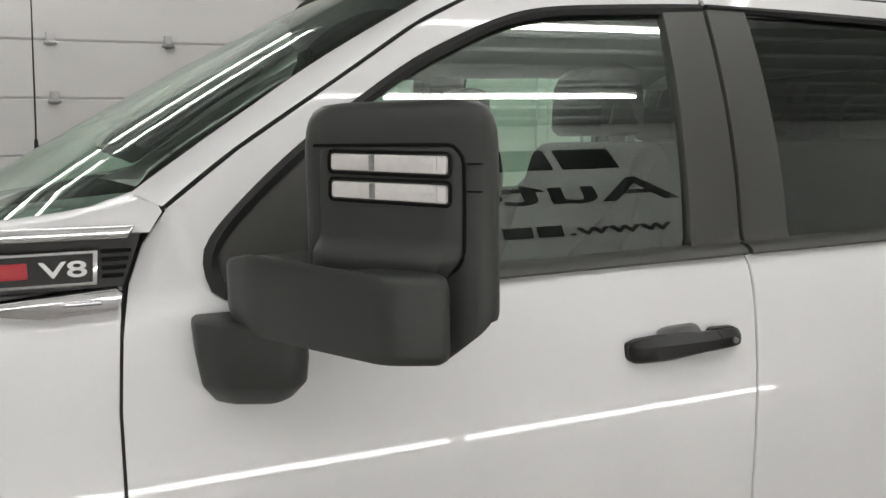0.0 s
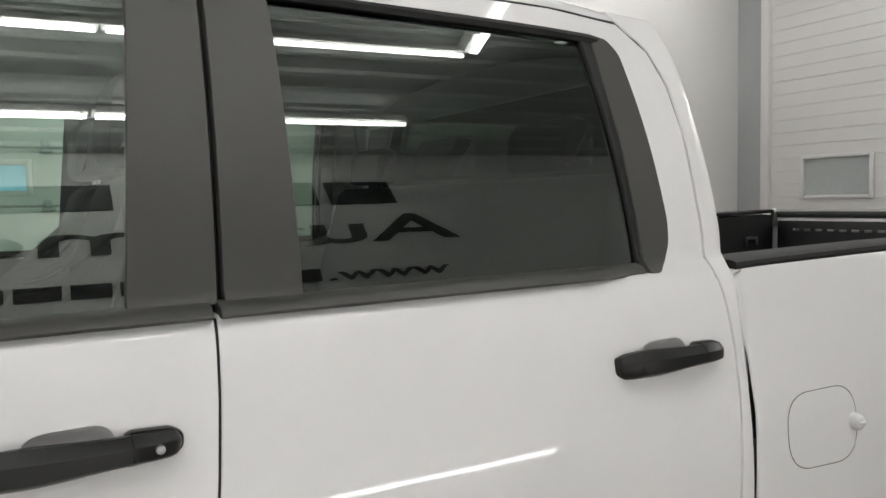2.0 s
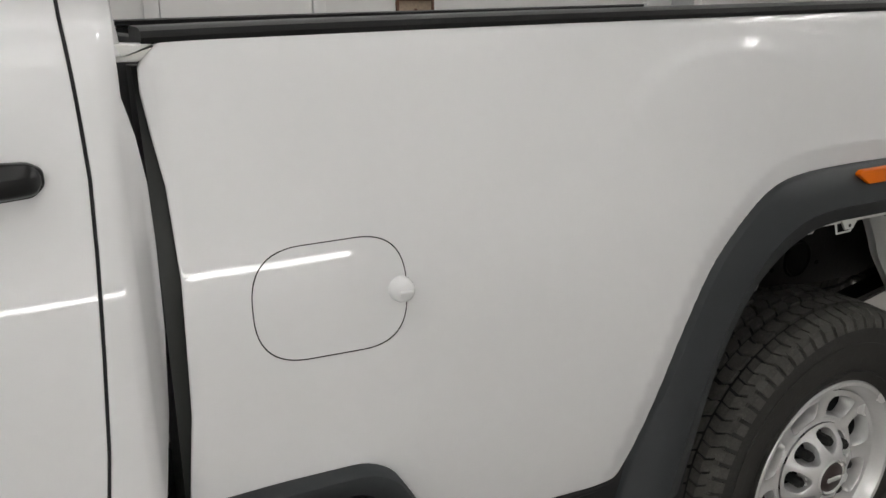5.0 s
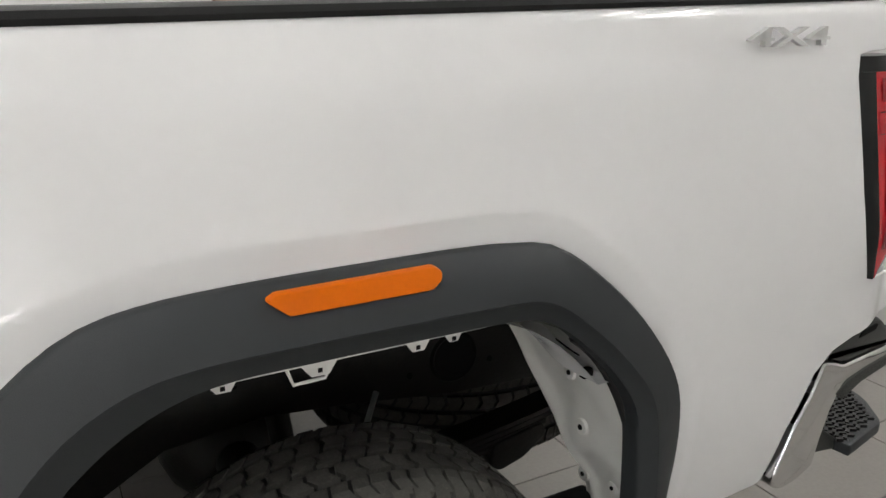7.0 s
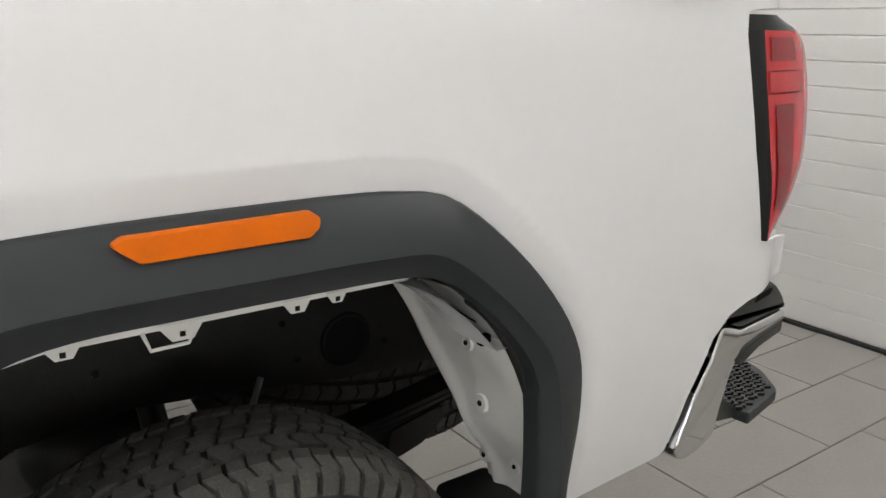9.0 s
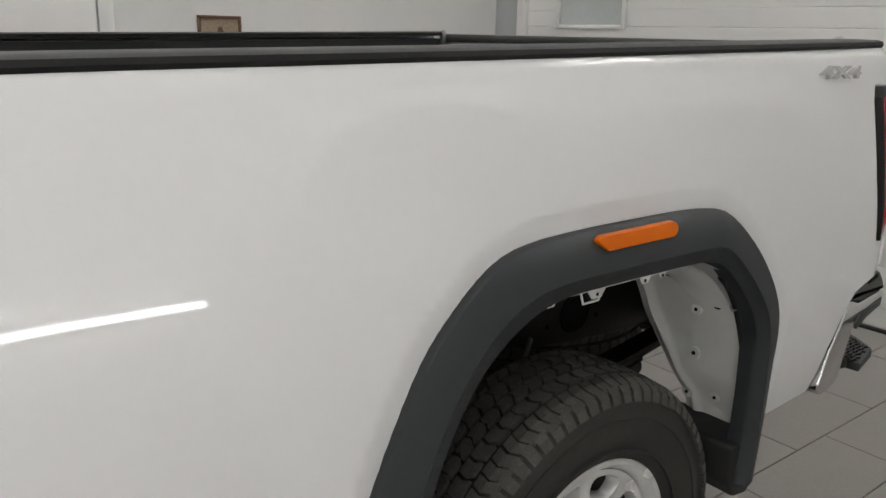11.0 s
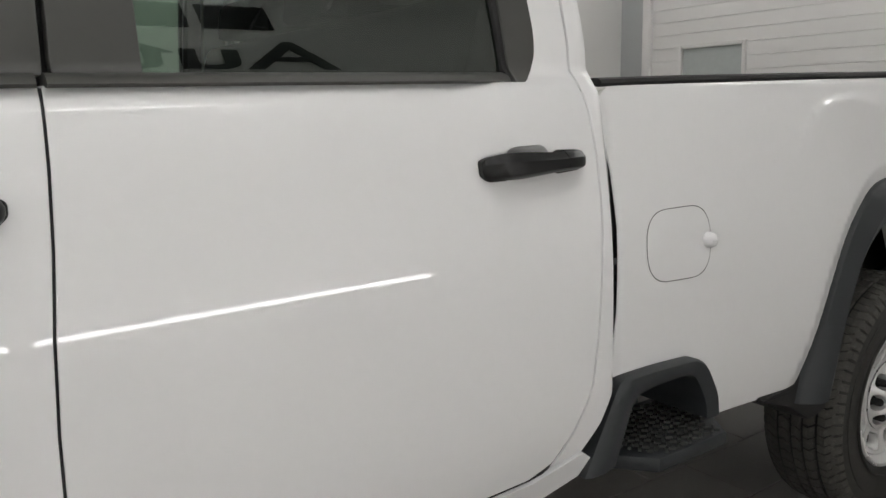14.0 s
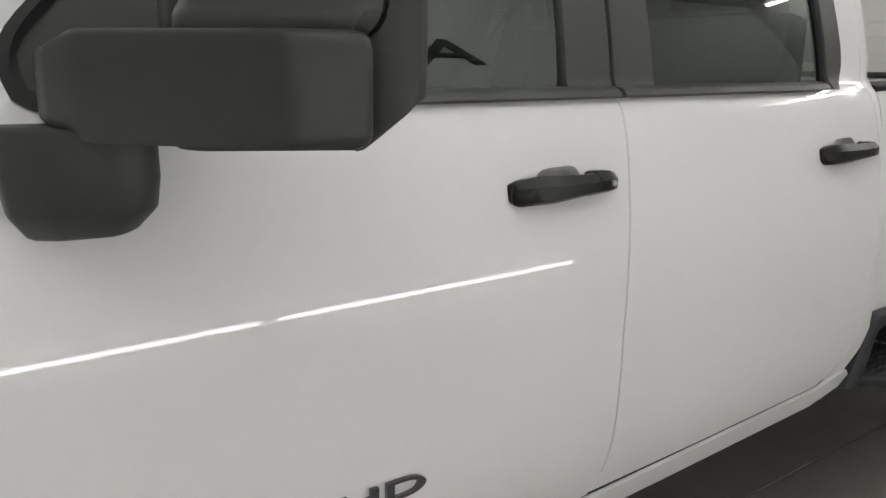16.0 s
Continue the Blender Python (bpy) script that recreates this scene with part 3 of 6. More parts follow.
    # window furniture
    n = 60
    co, ci = curve(F_TRIM, n), curve(F_IN, n)

    def lifted(c, off):
        return [(p.x, (2 * MID - (side(p.x, p.y) + off)) if mir else side(p.x, p.y) + off, p.y) for p in c]

    mid = [a.lerp(b, 0.45) for a, b in zip(co, ci)]
    loft("window_trim", [lifted(co, 0.012), lifted(co, -0.004), lifted(mid, -0.007), lifted(ci, 0.001), lifted(ci, 0.022), lifted(co, 0.022)], RUBBER, truck, "black window surround", closed=True)
    sail = rounded([(-0.952, 1.412), (-0.955, 1.478), (-0.775, 1.648), (-0.755, 1.655), (-0.755, 1.412)], [0.02, 0.01, 0.004, 0.004, 0.004])
    panel("sail_panel", sail, side, TRIM, truck, 0.05, 0.015, "black mirror sail panel", mir, 0.006)
    fg = [(-0.757, 1.413), (-0.757, 1.655), (-0.68, 1.706), (-0.60, 1.757), (-0.49, 1.815), (-0.398, 1.855), (-0.318, 1.877), (-0.225, 1.889), (-0.012, 1.902), (-0.040, 1.416)]
    panel("front_window", fg, glass_y, TINTFAR if mir else TINTF, truck, 0.05, 0.004, "green tinted door glass", mir)
    panel("pillar_cover", [(-0.010, 1.905), (0.093, 1.909), (0.0755, 1.424), (-0.044, 1.422)], side, TRIM, truck, 0.05, 0.02, "satin black door pillar cover", mir, -0.001)
    panel("pillar_cover", [(0.106, 1.910), (0.207, 1.911), (0.204, 1.427), (0.0885, 1.4245)], side, TRIM, truck, 0.05, 0.02, "satin black door pillar cover", mir, -0.001)
    rg = [(0.200, 1.90), (0.862, 1.886), (0.884, 1.428), (0.198, 1.420)]
    panel("rear_window", rg, glass_y, TINTRFAR if mir else TINTR, truck, 0.05, 0.004, "dark privacy glass", mir)
    ro = curve([(0.106, 1.923), (0.40, 1.920), (0.70, 1.912), (0.873, 1.903), (0.905, 1.897)], 30)
    ri = curve([(0.106, 1.910), (0.40, 1.903), (0.70, 1.894), (0.86, 1.886), (0.885, 1.882)], 30)
    rm = [a.lerp(b, 0.45) for a, b in zip(ro, ri)]
    loft("window_trim", [lifted(ro, 0.012), lifted(ro, -0.004), lifted(rm, -0.007), lifted(ri, 0.002), lifted(ri, 0.022), lifted(ro, 0.022)], RUBBER, truck, "black window surround", closed=True)
    panel("quarter_cover", rounded([(0.880, 1.880), (0.905, 1.897), (0.921, 1.893), (0.942, 1.866), (0.955, 1.70), (0.964, 1.515), (0.958, 1.469), (0.941, 1.440), (0.913, belt(0.913) + 0.002), (0.890, belt(0.890) + 0.002)], [0.002, 0.01, 0.02, 0.03, 0.05, 0.02, 0.015, 0.012, 0.01, 0.002]), side, TRIM, truck, 0.04, 0.02, "satin black quarter cover", mir, -0.002)
    panel("division_bar", [(0.858, 1.886), (0.882, 1.884), (0.907, 1.428), (0.880, 1.427)], side, RUBBER, truck, 0.05, 0.02, "black window division bar", mir, 0.003)
    for x0, x1 in ((-0.93, 0.062), (0.074, 0.880)):
        xs = [x0 + (x1 - x0) * i / 24 for i in range(25)]
        if mir:
            f = lambda p: (p[0], 2 * MID - p[1], p[2])
        else:
            f = lambda p: p
        strip = []
        for dz, off in ((0.000, 0.052), (-0.001, 0.040), (0.004, 0.036), (0.013, 0.043), (0.019, 0.055), (0.021, 0.090)):
            strip.append([f((x, off + 0.026 * smooth01(0.74, 0.88, x) * (off < 0.08), belt(x) + dz)) for x in xs])
        loft("belt_trim", strip + [[f((x, 0.09, belt(x) - 0.001)) for x in xs]], TRIM, truck, "black belt moulding", closed=True)

# black strips deep in the door joints, standing in for the shade there
def joint_shade(name, path, w=0.010, depth=0.0045):
    c = curve(path, 60)
    rails = [[], [], []]
    for k, p in enumerate(c):
        d = (c[min(k + 1, 59)] - c[max(k - 1, 0)]).normalized()
        nx = Vector((-d.y, d.x))
        for r, o, dy in ((0, -w, 0.006), (1, 0.0, 0.0), (2, w, 0.006)):
            q = p + nx * o
            rails[r].append((q.x, side(p.x, p.y) + depth + dy, q.y))
    loft(name, rails, RUBBER, truck, "black strip standing in for the shade in the door joint", False)


joint_shade("door_seal", [(x - 0.004, z) for x, z in A_GAP[:9]])
joint_shade("door_seal", [(x - 0.003, z + 0.004) for x, z in A_GAP[8:]])
joint_shade("door_seal", [(x + 0.0042, z) for x, z in B_LOW])
joint_shade("door_seal", [(x + 0.004, z + 0.002) for x, z in r_gap[1:12]])
joint_shade("door_seal", [(x, z + 0.004) for x, z in r_gap[11:]])
joint_shade("door_seal", [(-0.95, 0.586), (0.03, 0.602), (0.4, 0.612), (0.87, 0.634), (0.928, 0.656), (0.972, 0.718), (1.002, 0.776)])

# inner door panels and pillars, coloured dark for shade so that the gaps read deep
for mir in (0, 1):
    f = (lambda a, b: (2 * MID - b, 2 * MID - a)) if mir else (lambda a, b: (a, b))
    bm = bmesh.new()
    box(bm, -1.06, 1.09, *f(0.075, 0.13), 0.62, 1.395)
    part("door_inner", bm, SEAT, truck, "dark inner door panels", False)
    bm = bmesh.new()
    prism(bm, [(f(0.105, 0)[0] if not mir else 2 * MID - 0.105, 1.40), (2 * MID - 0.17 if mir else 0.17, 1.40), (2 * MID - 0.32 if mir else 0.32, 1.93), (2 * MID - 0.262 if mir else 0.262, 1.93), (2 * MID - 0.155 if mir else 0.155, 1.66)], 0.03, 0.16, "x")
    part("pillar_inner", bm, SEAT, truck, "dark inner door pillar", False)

# roof, back of the cab
def roof_z(x, y):
    u = (y - MID) / 0.80
    return 2.035 - 0.065 * u * u - 0.028 * smooth01(0.75, -0.6, x) - 0.05 * smooth01(0.75, 1.12, x) ** 2 + RAKE * 0.3


gap_z = pchip(A_GAP[10:] + [(0.5, 1.960), (0.80, 1.952), (0.965, 1.935), (1.2, 1.93)])
xs = [-0.52 + 1.60 * i / 40 for i in range(41)]
rails = []
for mir in (0, 1):
    edge = []
    for k in range(9):
        s = k / 8
        rail = []
        for x in xs:
            x = x + (0.07 - 0.04 * s) * (1.08 - x) / 1.60
            ze = min(1.962 - 0.012 * smooth01(0.8, 1.0, x), gap_z(x) + 0.007)
            y0 = side(min(x, 0.95), ze) + 0.004
            y1 = 0.34
            a = s * math.pi / 2
            yy = y0 + (y1 - y0) * (1 - math.cos(a))
            zz = ze + (roof_z(x, y1) - ze) * math.sin(a)
            rail.append((x, 2 * MID - yy if mir else yy, zz))
        edge.append(rail)
    rails.append(edge)
mids = [[(x - 0.10 * (1 - ((y - MID) / 0.69) ** 2) * (1.08 - x) / 1.60, y, roof_z(x, y)) for x in xs] for y in np.linspace(0.45, 2 * MID - 0.45, 9)]
loft("roof", rails[0] + mids + rails[1][::-1], PAINT, truck, "white cab roof", False)
bm = bmesh.new()
box(bm, 1.055, 1.10, 0.12, 2 * MID - 0.12, 0.6, 1.44, 0.02)
box(bm, 1.04, 1.085, 0.29, 2 * MID - 0.29, 1.84, 1.955, 0.015)
part("cab_back", bm, PAINT, truck, "white rear cab wall")
bm = bmesh.new()
box(bm, 1.06, 1.066, 0.25, 2 * MID - 0.25, 1.43, 1.86)
part("back_window", bm, TINTR, truck, "dark rear cab window", False)
for mir in (0, 1):
    zs = [1.40 + 0.54 * k / 12 for k in range(13)]
    rows = []
    for dx, dy in ((-0.004, 0.006), (0.012, 0.030), (0.008, 0.085), (-0.03, 0.085), (-0.03, 0.030)):
        row = []
        for z in zs:
            x = 1.100 - 0.05 * (z - 1.40) - 0.10 * max(z - 1.80, 0.0)
            yy = side(1.09, z) + dy
            row.append((x + dx, 2 * MID - yy if mir else yy, z))
        rows.append(row)
    loft("back_pillar", rows, PAINT, truck, "white rear cab pillar", True, True, True)

# windscreen and bonnet
n = 16
BOW = Vector((-0.012, 0, 0.008))
bottom = curve([(-1.080, 0.157, 1.560), (-1.20, 0.20, 1.520), (-1.45, 0.50, 1.490), (-1.53, MID, 1.48), (-1.45, 2 * MID - 0.50, 1.490), (-1.20, 2 * MID - 0.20, 1.520), (-1.080, 2 * MID - 0.157, 1.560)], n)
topw = curve([(-0.455, 0.282, 1.952), (-0.52, 0.42, 1.980), (-0.59, 0.7, 1.995), (-0.62, MID, 2.000), (-0.59, 2 * MID - 0.7, 1.995), (-0.52, 2 * MID - 0.42, 1.980), (-0.455, 2 * MID - 0.282, 1.952)], n)
rails = [[tuple(a.lerp(b, k / 10) + BOW * math.sin(math.pi * k / 10)) for a, b in zip(bottom, topw)] for k in range(11)]
loft("windscreen", rails, WIND, truck, "green tinted windscreen", False)
rails = [[tuple(a.lerp(b, k / 10) + BOW * math.sin(math.pi * k / 10) + Vector((0, 0, -0.004))) for k in range(11)] for a, b in [(bottom[0], topw[0]), (bottom[0].lerp(bottom[1], 0.10), topw[0].lerp(topw[1], 0.12))]]
loft("windscreen_seal", rails, RUBBER, truck, "black windscreen edge", False)
# bonnet and wing, with the chrome emblem bar between them


def wing(x, z):
    return CAB(level(x, z)) + 0.004


panel("front_wing", [(-2.2, 0.95), (-2.2, 1.405), (-1.094, 1.425), (-1.101, 1.355), (-1.108, 1.252), (-1.108, 1.108), (-1.10, 0.90), (-1.75, 0.90)], wing, PAINT, truck, 0.08, 0.03, "white front wing", False, 0.0, ())
panel("front_wing", [(-2.2, 0.95), (-2.2, 1.405), (-1.094, 1.425), (-1.101, 1.355), (-1.108, 1.252), (-1.108, 1.108), (-1.10, 0.90), (-1.75, 0.90)], wing, PAINT, truck, 0.08, 0.03, "white front wing", True, 0.0, ())
hood_lo = curve([(-2.3, 0.055, 1.50), (-1.6, 0.055, 1.507), (-1.25, 0.058, 1.510), (-1.050, 0.062, 1.508)], 20)
hood_a = curve([(-2.3, 0.070, 1.517), (-1.6, 0.072, 1.518), (-1.25, 0.078, 1.522), (-1.030, 0.082, 1.536)], 20)
hood_b = curve([(-2.3, 0.15, 1.525), (-1.6, 0.14, 1.525), (-1.30, 0.13, 1.527), (-1.17, 0.135, 1.538), (-1.040, 0.130, 1.557)], 20)
hood_c = curve([(-2.3, 0.40, 1.51), (-1.7, 0.34, 1.505), (-1.38, 0.25, 1.505), (-1.18, 0.18, 1.530), (-1.070, 0.155, 1.564)], 20)
hood_d = curve([(-2.3, MID, 1.51), (-1.9, MID, 1.50), (-1.7, MID, 1.49), (-1.56, MID, 1.475)], 20)
half = [[tuple(p) for p in c] for c in (hood_lo, hood_a, hood_b, hood_c, hood_d)]
other = [[(p[0], 2 * MID - p[1], p[2]) for p in c] for c in half[::-1][1:]]
loft("bonnet", half + other, PAINT, truck, "white bonnet", False)

emblem = part("emblem_bar", (lambda b: (prism(b, rounded([(-1.9, 1.432), (-1.9, 1.506), (-1.062, 1.509), (-1.078, 1.465), (-1.090, 1.432)], 0.004), 0.048, 0.075), b)[1])(bmesh.new()), HANDLE, truck, "dark ribbed side emblem bar")
bm = bmesh.new()
for i, z in enumerate((1.446, 1.458, 1.470, 1.482)):
    box(bm, -1.118, -1.088 + 0.004 * i, 0.043, 0.055, z, z + 0.006, 0.002)
part("rib", bm, GAP, emblem, "black grille ribs")
bm = bmesh.new()
prism(bm, [(-1.9, 1.503), (-1.9, 1.522), (-1.5, 1.525), (-1.068, 1.521), (-1.08, 1.503)], 0.038, 0.07, "y", 0.004)
part("upper_strip", bm, CHROME, emblem, "bright chrome upper strip")
bm = bmesh.new()
prism(bm, [(-1.9, 1.405), (-1.9, 1.418), (-1.30, 1.418), (-1.10, 1.432), (-1.092, 1.420), (-1.10, 1.397), (-1.20, 1.392), (-1.24, 1.398), (-1.27, 1.405)], 0.036, 0.07, "y", 0.004)
part("lower_strip", bm, CHROME, emblem, "bright chrome lower strip")
bm = bmesh.new()
box(bm, -1.17, -1.12, 0.031, 0.036, 1.409, 1.417, 0.002)
part("brand_bar", bm, CHROME, emblem, "raised chrome bar")
bm = bmesh.new()
prism(bm, [(-1.9, 1.437), (-1.9, 1.488), (-1.120, 1.490), (-1.124, 1.438)], 0.034, 0.05, "y", 0.003)
plate = part("plate", bm, CHROME, emblem, "chrome badge frame")
bm = bmesh.new()
prism(bm, [(-1.895, 1.443), (-1.895, 1.483), (-1.127, 1.485), (-1.130, 1.444)], 0.031, 0.036)
part("plate_face", bm, HANDLE, emblem, "dark badge face")
lettering("lettering", "V8", 0.032, WHITEINK, emblem, Matrix.Translation((-1.197, 0.029, 1.4535)) @ Euler((radians(90), 0, 0)).to_matrix().to_4x4(), 0.003, 1.75, "white raised V8")
bm = bmesh.new()
box(bm, -1.37, -1.212, 0.0285, 0.032, 1.4535, 1.476, 0.001)
part("brand_bar", bm, REDINK, emblem, "red brand bar")

# ---------------------------------------------------------------- door handles


def door_handle(x0, z0, lock):
    """A pull of arched section with a recessed cup behind it; x0 is its rear end."""
    L = 0.252
    ss = [0, 0.006, 0.02, 0.045, 0.08] + [0.08 + 0.60 * k / 10 for k in range(1, 11)] + [0.76, 0.84, 0.90, 0.95, 0.975, 0.992, 1.0]
    top = pchip([(0, 0.004), (0.02, 0.0125), (0.08, 0.0185), (0.25, 0.0225), (0.40, 0.0215), (0.68, 0.0190), (0.74, 0.0205), (0.93, 0.0200), (0.975, 0.017), (1, 0.008)])
    low = pchip([(0, -0.010), (0.02, -0.0215), (0.08, -0.0265), (0.25, -0.0265), (0.70, -0.0185), (0.90, -0.0165), (0.97, -0.014), (1, -0.004)])
    out_d = pchip([(0, 0.010), (0.03, 0.020), (0.10, 0.030), (0.35, 0.037), (0.70, 0.036), (0.92, 0.030), (0.97, 0.024), (1, 0.012)])
    rails = [[] for _ in range(8)]
    for s in ss:
        x = x0 - L + L * s
        a, b, d = z0 + top(s), z0 + low(s), out_d(s)
        skin = CAB(level(x, z0))
        edge_a, edge_b = a - (a - b) * 0.30, b + (a - b) * 0.16
        for rail, (dd, z) in zip(rails, ((0.006, a - 0.003), (0.55, a), (0.93, edge_a + 0.001), (1.0, edge_a - 0.0015), (1.0, edge_b + 0.0015), (0.94, edge_b - 0.001), (0.60, b), (0.006, b + 0.003))):
            rail.append((x, skin - d * dd, z))
    h = loft("door_handle", rails, HANDLE, truck, "black plastic pull handle", True, True, True)
    bm = bmesh.new()
    prism(bm, rounded([(x0 - 0.070, z0 - 0.0235), (x0 - 0.070, z0 + 0.018), (x0 - 0.060, z0 + 0.0222), (x0 - 0.012, z0 + 0.0208), (x0 + 0.003, z0 + 0.012), (x0 + 0.003, z0 - 0.006), (x0 - 0.010, z0 - 0.0185)], 0.006), CAB(1.25) - 0.007, CAB(1.25) + 0.010, "y", 0.002)
    part("handle_base", bm, HANDLE, h, "black rear handle gasket")
    bm = bmesh.new()
    prism(bm, rounded([(x0 - L - 0.003, z0 - 0.018), (x0 - L - 0.003, z0 + 0.010), (x0 - L + 0.022, z0 + 0.0165), (x0 - L + 0.060, z0 + 0.018), (x0 - L + 0.060, z0 - 0.029), (x0 - L + 0.015, z0 - 0.029)], 0.007), CAB(1.25) - 0.006, CAB(1.25) + 0.010, "y", 0.002)
    part("handle_base", bm, HANDLE, h, "black front handle gasket")
    bm = bmesh.new()
    xs_ = x0 - L * 0.245
    sk = CAB(level(xs_, z0))
    pipe(bm, [(xs_, sk - 0.016, z0 + 0.0222), (xs_, sk - 0.0345, z0 + 0.0085), (xs_, sk - 0.0358, z0 - 0.010), (xs_, sk - 0.020, z0 - 0.018)], 0.0009, 6)
    part("cap_seam", bm, GAP, h, "dark joint before the end cap")
    if lock:
        bm = bmesh.new()
        yk = CAB(level(x0 - 0.021, z0 + 0.004))
        lathe(bm, [(0.0, yk - 0.0385), (0.0045, yk - 0.0385), (0.0058, yk - 0.0378), (0.0062, yk - 0.020)], x0 - 0.030, z0 + 0.001, 20)
        part("key_lock", bm, STEEL, h, "bright metal key lock")
    out = cup_outline(x0, z0)
    cx, cz = sum(p[0] for p in out) / len(out), sum(p[1] for p in out) / len(out)
    rails = []
    for f, d in ((1.0, 0.0), (0.97, 0.003), (0.90, 0.012), (0.80, 0.020), (0.60, 0.025), (0.30, 0.027), (0.02, 0.027)):
        ring = [(cx + (x - cx) * f, side(cx + (x - cx) * f, cz + (z - cz) * f) + d * (0.06 + 0.94 * smooth01(z0 - 0.030, z0 + 0.012, z)), cz + (z - cz) * f) for x, z in out]
        rails.append(ring + ring[:1])
    loft("handle_cup", rails, PAINT, h, "white recessed hand cup", False)
    return h


door_handle(0.006, 1.256, True)
door_handle(1.004, 1.270, False)

# ---------------------------------------------------------------- mirror
tow_mirror = new("side_mirror")
tow_mirror.parent = truck
tow_mirror["label"] = "large black tow mirror with two clear lamps"
M_PLAN = [(-0.845, -0.10), (-0.857, -0.165), (-0.846, -0.190), (-0.712, -0.339), (-0.690, -0.358), (-0.668, -0.352), (-0.657, -0.325), (-0.657, -0.10)]


def mirror_section(z, grow, sink=0.0):
    """A slice of the mirror head; sink lifts its outer rear edge, where the underside is cut away."""
    cx, cy = -0.745, -0.22
    out = []
    for x, y in rounded(M_PLAN, [0.02, 0.012, 0.012, 0.016, 0.012, 0.012, 0.02, 0.02], 4):
        out.append((cx + (x - cx) * grow, cy + (y - cy) * grow, z + sink * min(max((x + 0.728) / 0.05, 0.0), 1.0)))
    return out


def stack(name, sections, mat, parent, label=""):
    bm = bmesh.new()
    V = [[bm.verts.new(p) for p in s] for s in sections]
    for a, b in zip(V, V[1:]):
        for i in range(len(a)):
            j = (i + 1) % len(a)
            bm.faces.new((a[i], a[j], b[j], b[i]))
    bm.faces.new(V[0][::-1])
    bm.faces.new(V[-1])
    return part(name, bm, mat, parent, label)


head = stack("housing", [mirror_section(z, g, k) for z, g, k in ((1.368, 0.93, 0.052), (1.376, 0.985, 0.048), (1.392, 1.0, 0.040), (1.45, 1.0, 0.010), (1.50, 1.0, 0.0), (1.6325, 0.995, 0.0), (1.652, 0.980, 0.0), (1.666, 0.950, 0.0), (1.677, 0.895, 0.0), (1.684, 0.80, 0.0), (1.687, 0.62, 0.0))], PLASTIC, tow_mirror, "black mirror housing")
F = Vector((-0.835, -0.20, 0)).lerp(Vector((-0.705, -0.345, 0)), 0.5)
u = (Vector((-0.705, -0.345, 0)) - Vector((-0.835, -0.20, 0))).normalized()
nrm = Vector((u.y, -u.x, 0))
if nrm.x > 0:
    nrm = -nrm


def on_face(s, z, d):
    """A place on the mirror's front face: s along it, d out of it."""
    p = F + u * s + nrm * d
    return (p.x, p.y, z)


def face_prism(name, pts, d0, d1, mat, parent, label="", bevel=0.0):
    bm = bmesh.new()
    a = [bm.verts.new(on_face(s, z, d0)) for s, z in pts]
    b = [bm.verts.new(on_face(s, z, d1)) for s, z in pts]
    k = len(a)
    fs = [bm.faces.new(a), bm.faces.new(b[::-1])] + [bm.faces.new((a[i], b[i], b[(i + 1) % k], a[(i + 1) % k])) for i in range(k)]
    bmesh.ops.recalc_face_normals(bm, faces=fs)
    if bevel:
        bmesh.ops.bevel(bm, geom=list(fs[1].edges), offset=bevel, segments=2, profile=0.5, affect="EDGES")
    return part(name, bm, mat, parent, label)


# front cover: a bowed panel with a ledge along its foot
cover_d = pchip([(1.470, 0.020), (1.486, 0.0215), (1.500, 0.020), (1.512, 0.0105), (1.522, 0.0075), (1.58, 0.0065), (1.626, 0.005), (1.632, 0.0)])
rows = []
for k in range(17):
    f = k / 16
    row = []
    for z in (1.470, 1.478, 1.486, 1.494, 1.500, 1.506, 1.512, 1.518, 1.524, 1.54, 1.56, 1.58, 1.60, 1.618, 1.626, 1.630, 1.632):
        right = 0.089 - 0.020 * smooth01(1.512, 1.470, z) ** 1.5 - 0.012 * smooth01(1.612, 1.632, z) ** 2
        left = -0.120 - 0.013 * smooth01(1.53, 1.50, z)
        s = left + (right - left) * f
        edge = min(f / 0.06, (1 - f) / 0.05, 1.0)
        row.append(on_face(s, z, cover_d(z) * (0.25 + 0.75 * math.sin(edge * math.pi / 2)) - 0.018 * smooth01(-0.10, -0.135, s)))
    rows.append(row)
loft("front_cover", rows, PLASTIC, tow_mirror, "black mirror front cover with a ledge", False)
for z in (1.5665, 1.6005):
    lamp = face_prism("marker_lamp", rounded([(-0.088, z + 0.003), (-0.087, z + 0.024), (0.074, z + 0.020), (0.074, z - 0.002)], 0.005), 0.005, 0.0105, LAMPCLEAR, tow_mirror, "clear marker lamp strip", 0.003)
    ring = rounded([(-0.092, z), (-0.091, z + 0.0275), (0.078, z + 0.0235), (0.078, z - 0.005)], 0.007)
    bm = bmesh.new()
    pipe(bm, [on_face(p[0], p[1], 0.0075) for p in ring + ring[:1]], 0.0018, 6)
    part("lamp_bezel", bm, GAP, lamp, "dark joint round the lamp")
    face_prism("lamp_rib", [(-0.030, z + 0.003), (-0.030, z + 0.0215), (-0.023, z + 0.0213), (-0.023, z + 0.003)], 0.009, 0.0125, STEEL, lamp)
    face_prism("lamp_rib", [(0.058, z + 0.001), (0.058, z + 0.019), (0.062, z + 0.019), (0.062, z + 0.001)], 0.009, 0.0118, LAMPCLEAR, lamp)
    face_prism("lamp_rib", [(-0.082, z + 0.009), (-0.082, z + 0.013), (0.056, z + 0.011), (0.056, z + 0.007)], 0.0100, 0.0115, LAMPCLEAR, lamp)
